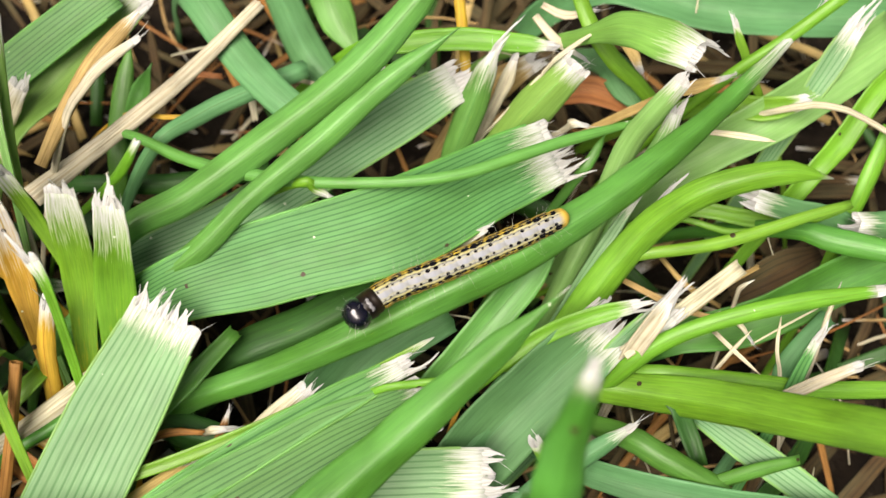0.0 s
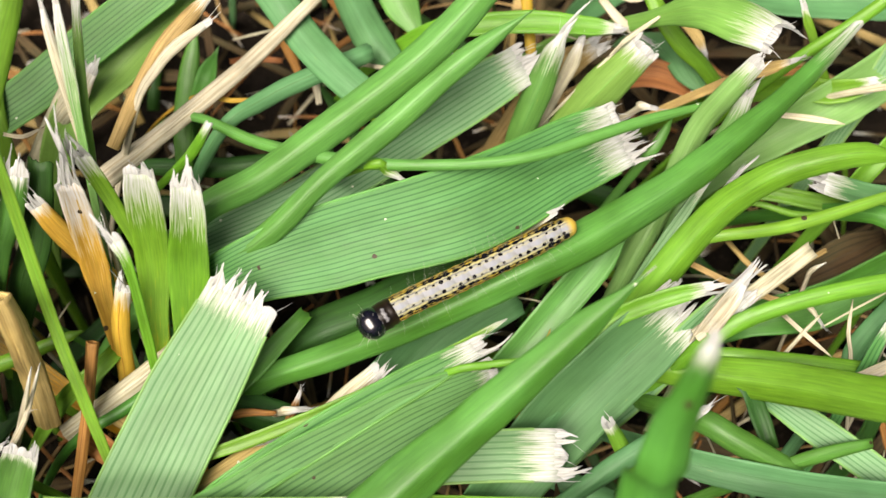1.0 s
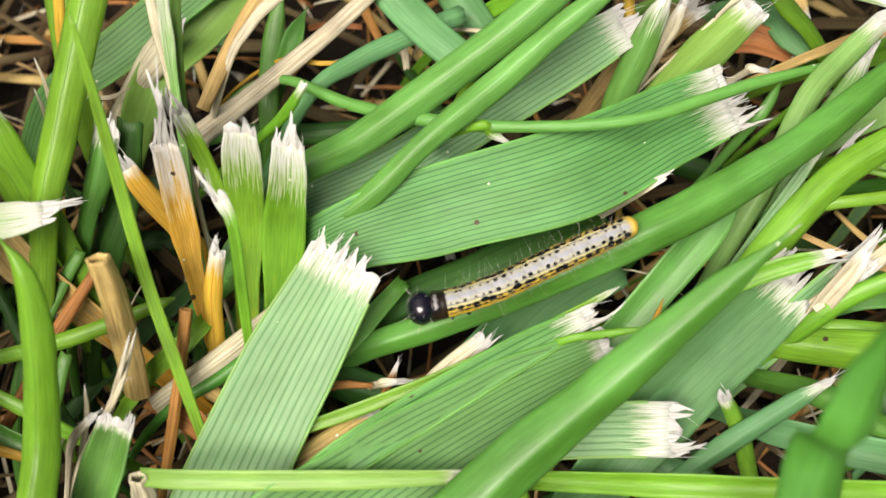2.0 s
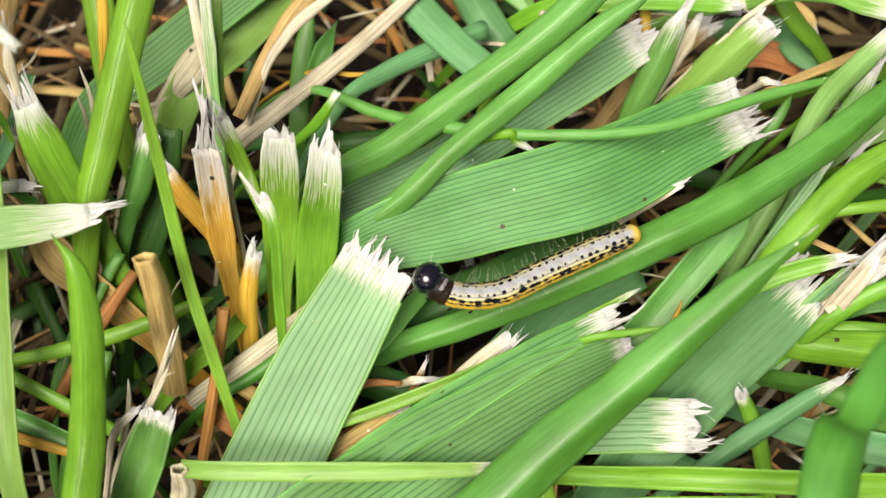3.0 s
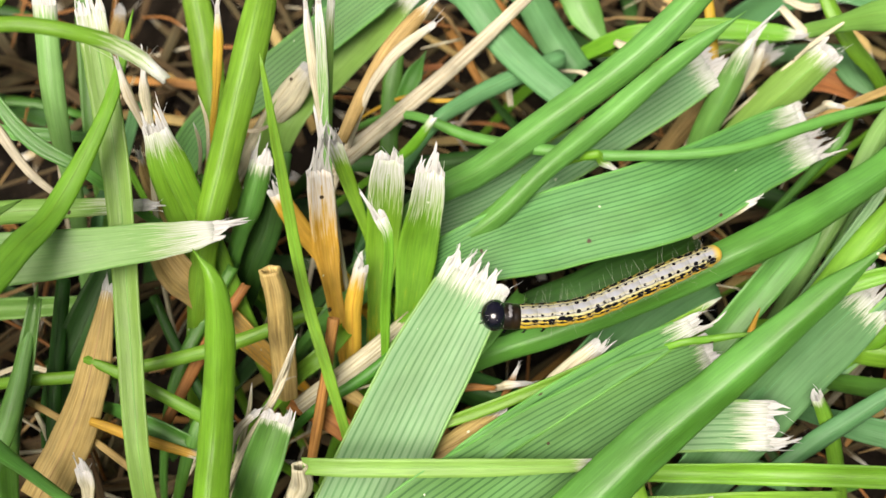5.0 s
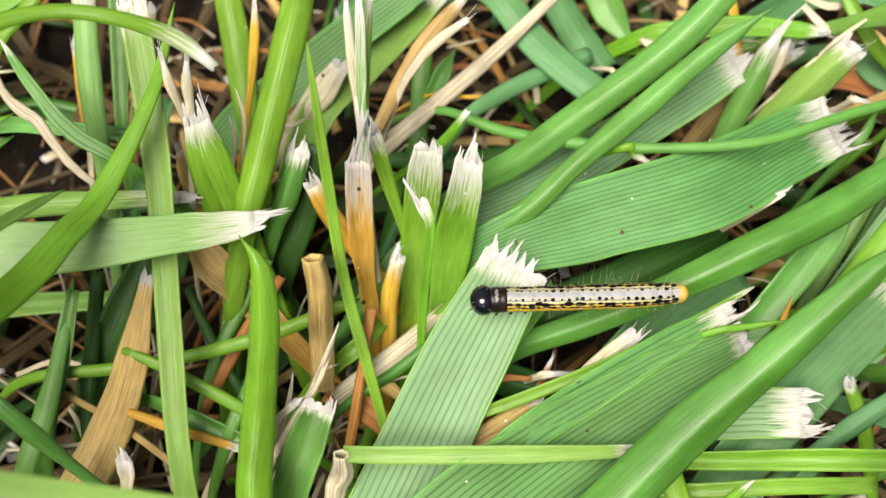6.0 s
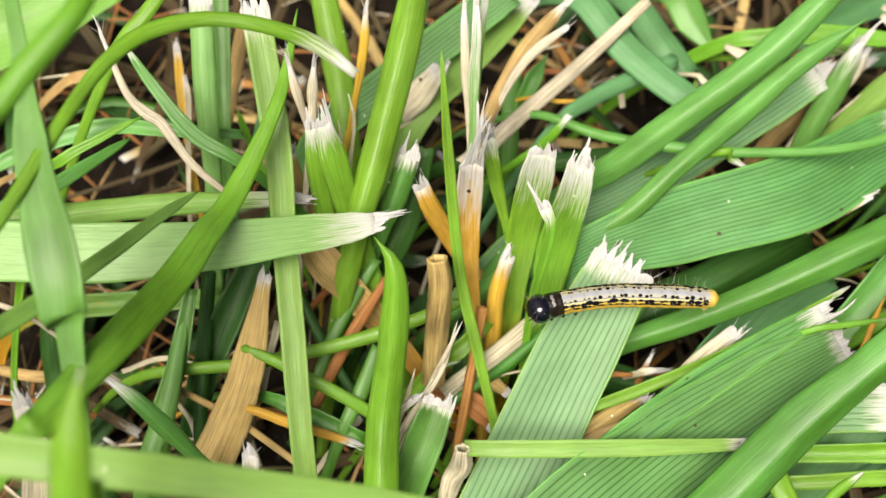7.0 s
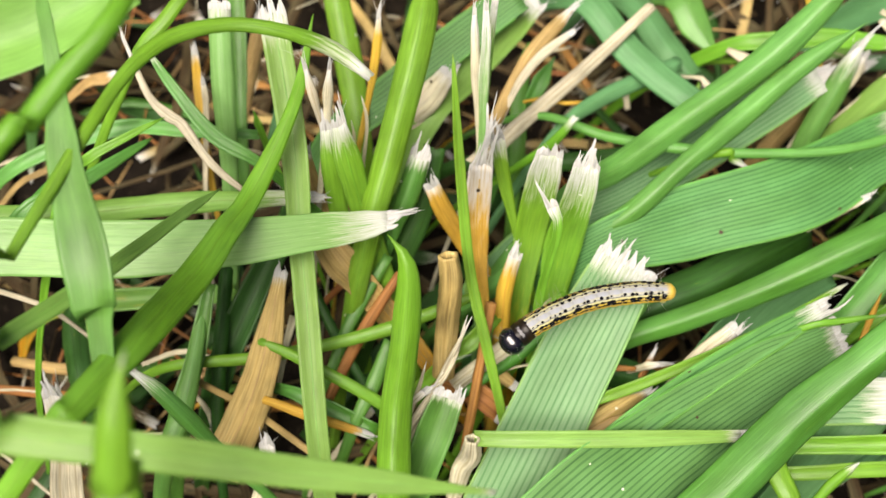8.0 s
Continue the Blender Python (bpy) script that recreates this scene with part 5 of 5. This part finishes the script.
SKIN, SKIN_END = skin_material("striped_skin"), skin_material("striped_skin_yellow_end", True)
HEAD = plain_material("glossy_black_head", (0.003, 0.003, 0.008), 0.16, 0.6, 0.4)
WART = plain_material("black_wart", (0.004, 0.004, 0.007), 0.75, 0.08)
COLLAR = plain_material("brown_collar", (0.004, 0.003, 0.003), 0.35, 0.25, spot=(0.016, 0.01, 0.004), scale=700.0)
# Pale grey of the collar band and of the reflections painted on the head.
MARK = plain_material("pale_grey_patch", (0.16, 0.16, 0.165), 0.4)
HAIR = plain_material("white_bristle", (0.45, 0.46, 0.38), 0.4)
FOOT = plain_material("yellow_green_proleg", (0.45, 0.42, 0.12), 0.5)


def ball(rings, spokes, rx, ry, rz, at=(0, 0, 0), pinch=0.0):
    """A rounded lump along x; pinch: how deep the groove down its middle runs."""
    verts, faces = [], []
    for i in range(rings + 1):
        a = math.pi * i / rings
        for j in range(spokes):
            b = 2 * math.pi * j / spokes
            dent = 1 - pinch * math.exp(-((math.sin(b) / 0.22) ** 2)) * max(0, math.cos(b)) * math.sin(a)
            verts.append((at[0] - rx * math.cos(a), at[1] + ry * math.sin(a) * math.sin(b) * dent, at[2] + rz * math.sin(a) * math.cos(b) * dent))
    for i in range(rings):
        for j in range(spokes):
            k = (j + 1) % spokes
            faces.append((i * spokes + j, i * spokes + k, (i + 1) * spokes + k, (i + 1) * spokes + j))
    return verts, faces


def joined(pieces):
    verts, faces = [], []
    for v, f in pieces:
        base = len(verts)
        verts += v
        faces += [tuple(base + q for q in g) for g in f]
    return verts, faces


def spike(root, tip, r, sides=4):
    """A thin cone from root to tip."""
    root, tip = Vector(root), Vector(tip)
    way = (tip - root).normalized()
    a = way.orthogonal().normalized()
    b = way.cross(a)
    verts = []
    for at, rad in ((root, r), ((root + tip) / 2, r * 0.75), (tip, r * 0.2)):
        verts += [tuple(at + (a * math.cos(2 * math.pi * j / sides) + b * math.sin(2 * math.pi * j / sides)) * rad) for j in range(sides)]
    faces = [(i * sides + j, i * sides + (j + 1) % sides, (i + 1) * sides + (j + 1) % sides, (i + 1) * sides + j) for i in range(2) for j in range(sides)]
    return verts, faces + [tuple(range(2 * sides, 3 * sides))]


RINGS = 13
RING_LONG = 1.62


def ring_radius(k):
    return 1.0 * (1.06 if k == 0 else 1.0) * (1 - 0.2 * max(0, (k - 8.5) / 3.5) ** 2)


def body_ring(k, body):
    """One ring of the body, x towards the tail, z towards the back."""
    rng = random.Random(40 + k)
    r0, n, m = ring_radius(k), 28, 18
    last = k == RINGS - 1
    verts, skin = [], []
    for i in range(m + 1):
        s = i / m
        x = (s - 0.5) * RING_LONG * 1.22
        bulge = (1 - abs(2 * s - 1) ** 3.0 * 0.2) - 0.008 * math.cos(6 * math.pi * s) - 0.03 * math.exp(-((s - 0.62) / 0.06) ** 2)
        if last:
            bulge *= math.sqrt(max(0.0, 1 - max(0, (s - 0.2) / 0.81) ** 5))
        for j in range(n):
            a = 2 * math.pi * j / n
            side = math.sin(a)
            fat = r0 * bulge * (1 + 0.05 * max(0, abs(side) - 0.75) / 0.25 * (1 if math.cos(a) < 0.25 else 0))
            verts.append((x, -fat * side, fat * 0.96 * math.cos(a)))
            skin.append((min(a, 2 * math.pi - a) / math.pi, s))
    faces = [(i * n + j, i * n + (j + 1) % n, (i + 1) * n + (j + 1) % n, (i + 1) * n + j) for i in range(m) for j in range(n)]
    ring = part("body_ring", mesh_of("body_ring", verts, faces, COLLAR if k == 0 else SKIN_END if last else SKIN, {"skin": skin}), body,
                "blackish-brown shiny collar behind the head" if k == 0 else "yellow tail ring" if last else "")
    if k:
        hairs = []
        for sgn in (-1, 1):
            spots = [(22, -0.22, 0.14, 0.12), (24, 0.2, 0.13, 0.11), (48, -0.18, 0.3, 0.16), (50, 0.22, 0.26, 0.15), (68, -0.12, 0.34, 0.11), (70, 0.26, 0.22, 0.1)]
            for deg, x, rx, ry in spots:
                a = math.radians(deg + rng.uniform(-3.5, 3.5))
                x += rng.uniform(-0.1, 0.1)
                if last:
                    x -= 0.45
                    a *= 0.9
                fat = r0 * 0.975
                at = (x * RING_LONG, -sgn * fat * math.sin(a), fat * 0.96 * math.cos(a))
                big = rng.uniform(0.55, 1.5)
                v, f = ball(6, 8, rx * big, ry * big, 0.055)
                turn = Matrix.Rotation(sgn * a, 3, "X")
                v = [tuple(turn @ Vector(p) + Vector(at)) for p in v]
                part("wart", mesh_of("wart", v, f, WART), ring)
                out = Vector((0, at[1], at[2])).normalized()
                if rng.random() < 0.6:
                    way = (out + Vector((rng.uniform(-0.35, 0.35), rng.uniform(-0.25, 0.25), rng.uniform(0, 0.3)))).normalized()
                    hairs.append(spike(at, Vector(at) + way * rng.uniform(1.0, 2.0), 0.008))
        tagged(part("bristles", mesh_of("bristles", *joined(hairs), HAIR), ring, "fine pale bristles"), kind="stuff")
    if k == 0:
        wide = 8
        verts = [((-0.28 + 0.13 * i + 0.05 * math.sin(j * 2.1)) , -r0 * (1.03 if i in (1, 2) else 0.95) * math.sin(q), r0 * 0.965 * (1.03 if i in (1, 2) else 0.95) * math.cos(q))
                 for i in range(4) for j, q in enumerate(math.radians(-30 + 60 * j / wide) for j in range(wide + 1))]
        faces = [(i * (wide + 1) + j, i * (wide + 1) + j + 1, (i + 1) * (wide + 1) + j + 1, (i + 1) * (wide + 1) + j) for i in range(3) for j in range(wide)]
        part("collar_patch", mesh_of("collar_patch", verts, faces, MARK), ring, "pale grey band across the collar")
    if k in (0, 1, 2):
        for sgn in (-1, 1):
            part("leg", mesh_of("leg", *joined([spike((0, sgn * 0.5, -0.8), (-0.15, sgn * 0.75, -1.45), 0.17, 8), spike((-0.15, sgn * 0.75, -1.4), (-0.3, sgn * 0.6, -1.75), 0.09, 8)]), WART), ring, "short black jointed leg")
    if k in (5, 6, 7, 8, 12):
        for sgn in (-1, 1):
            part("proleg", mesh_of("proleg", *ball(7, 10, 0.34, 0.3, 0.5, (0, sgn * 0.5, -0.85)), FOOT), ring, "stubby yellowish-green proleg")
    return ring


def head_part(body):
    """Glossy two-lobed head, its face towards -x."""
    v, f = ball(18, 28, 1.12, 1.28, 1.25, pinch=0.09)
    head = part("head", mesh_of("head", v, f, HEAD), body, "glossy black rounded head")
    # Pale marks, mostly the sky's reflection on the head put into colour.
    for sgn in (-1, 1):
        v, f = ball(6, 10, 0.3, 0.13, 0.05)
        turn = Matrix.Rotation(-sgn * 0.45, 3, "X") @ Matrix.Rotation(0.35, 3, "Y")
        at = turn @ Vector((0.46, 0, 1.13))
        part("head_glint_mark", mesh_of("head_glint_mark", [tuple(turn @ Vector(p) + at) for p in v], f, MARK), head, "pale grey mark on the head, mostly a painted sky reflection")
        v, f = spike((-0.75, sgn * 0.45, -0.5), (-1.15, sgn * 0.5, -0.75), 0.09, 8)
        part("antenna", mesh_of("antenna", v, f, COLLAR), head)
    v, f = ball(6, 10, 0.2, 0.3, 0.2, (-0.85, 0, -0.6))
    part("mouth", mesh_of("mouth", v, f, COLLAR), head)
    rng = random.Random(5)
    hairs = []
    for _ in range(12):
        way = Vector((rng.uniform(-1, 0.3), rng.uniform(-1, 1), rng.uniform(-0.2, 1))).normalized()
        hairs.append(spike(way * 1.05, way * rng.uniform(1.6, 2.1), 0.015))
    tagged(part("bristles", mesh_of("bristles", *joined(hairs), HAIR), head, "fine pale bristles"), kind="stuff")
    return head


caterpillar = tagged(new("caterpillar"), "black, white and yellow striped caterpillar crawling on grass blades", "caterpillar")
PIECES = [head_part(caterpillar)] + [body_ring(k, caterpillar) for k in range(RINGS)]
BODY_ROWS, PIECE_ROWS = [], [[] for _ in PIECES]


def crawl(t, front, rear, *spine):
    """The whole body at t: points of its middle line from the head to the tail, in millimetres; front, rear: how far the back leans over there."""
    xyz, _ = spline(spine, [0] * len(spine), 0.05)
    along = np.concatenate([[0], np.cumsum(np.linalg.norm(np.diff(xyz, axis=0), axis=1))])
    whole = along[-1]
    at = lambda d: np.array([np.interp(d, along, xyz[:, i]) for i in range(3)])
    stops = [0.0] + [1.2 + (whole - 1.5) * k / (RINGS - 1) for k in range(RINGS)]
    middle = at(whole / 2)
    rest = Matrix.Translation(Vector(middle) * MM)
    BODY_ROWS.append((t, rest))
    for i, d in enumerate(stops):
        back = Vector(at(min(d + 0.9, whole)) - at(max(d - 0.9, 0))).normalized()
        up = Vector((0, 0, 1))
        side = up.cross(back).normalized()
        up = back.cross(side)
        lean = math.radians(front + (rear - front) * d / whole)
        turn = Matrix((back, side, up)).transposed().to_4x4() @ Matrix.Rotation(lean, 4, "X")
        PIECE_ROWS[i].append((t, rest.inverted() @ Matrix.Translation(Vector(at(d)) * MM) @ turn))


def motions():
    """The caterpillar's crawl."""
    crawl(0, 21, 22, (13.49, -7.59, 18.40), (15.94, -5.77, 18.50), (20.26, -3.96, 18.60), (24.65, -1.98, 18.70), (29.22, 0.18, 18.80))
    crawl(0.5, 14, 22, (10.30, -7.56, 18.40), (13.18, -6.92, 18.50), (17.01, -5.14, 18.60), (21.33, -3.24, 18.70), (25.64, -1.31, 18.80))
    crawl(1, 16, 20, (8.84, -9.88, 18.40), (11.02, -8.53, 18.50), (14.86, -6.65, 18.60), (19.20, -4.51, 18.70), (23.84, -2.15, 18.80))
    crawl(1.5, 4, 18, (6.38, -11.39, 18.40), (8.82, -10.20, 18.50), (12.68, -8.42, 18.60), (16.86, -6.33, 18.70), (21.24, -4.21, 18.80))
    crawl(3, -6, 4, (2.49, -9.56, 19.60), (4.26, -10.49, 18.80), (7.63, -10.38, 18.60), (11.90, -8.34, 18.70), (17.91, -5.53, 18.80))
    crawl(3.5, -6, 4, (2.51, -8.93, 19.80), (4.17, -10.15, 18.80), (7.66, -10.19, 18.60), (11.62, -8.32, 18.70), (17.69, -5.68, 18.80))
    crawl(4, -6, 4, (1.86, -9.80, 19.60), (3.99, -10.77, 18.80), (7.76, -10.44, 18.60), (11.86, -8.09, 18.70), (17.71, -6.03, 18.80))
    crawl(4.5, -6, 4, (0.72, -10.32, 19.40), (3.30, -10.74, 18.80), (7.40, -10.32, 18.60), (11.95, -8.18, 18.70), (17.59, -5.86, 18.80))
    crawl(5, -6, 4, (-0.38, -11.76, 19.20), (2.34, -11.69, 18.80), (6.68, -11.01, 18.60), (11.81, -8.82, 18.70), (17.62, -6.18, 18.80))
    crawl(5.2, -6, 5, (-0.20, -11.85, 19.00), (2.22, -11.72, 18.70), (6.35, -10.93, 18.60), (11.02, -8.98, 18.70), (16.82, -6.73, 18.80))
    crawl(6.3, 0, 20, (-6.20, -10.81, 17.60), (-3.56, -10.79, 17.80), (0.83, -11.02, 18.00), (5.42, -11.20, 18.20), (9.77, -11.18, 18.40))
    crawl(6.5, 0, 20, (-7.37, -10.81, 17.60), (-4.57, -10.79, 17.80), (-0.38, -11.01, 18.00), (4.72, -11.19, 18.20), (9.27, -11.01, 18.40))
    crawl(7, -2, 4, (-9.49, -11.87, 17.80), (-7.29, -11.25, 17.80), (-3.41, -10.71, 17.90), (0.91, -10.74, 18.00), (5.03, -11.02, 18.20))
    crawl(7.5, 2, 4, (-11.34, -12.70, 17.40), (-8.83, -11.96, 17.80), (-4.89, -10.83, 17.90), (-0.48, -10.38, 18.00), (3.52, -10.55, 18.20))
    crawl(8, 5, 6, (-12.55, -14.94, 16.80), (-10.31, -13.44, 17.60), (-6.39, -11.69, 17.90), (-2.62, -10.91, 18.00), (1.21, -10.72, 18.10))
    walk(caterpillar, BODY_ROWS)
    for piece, rows in zip(PIECES, PIECE_ROWS):
        walk(piece, rows)


motions()
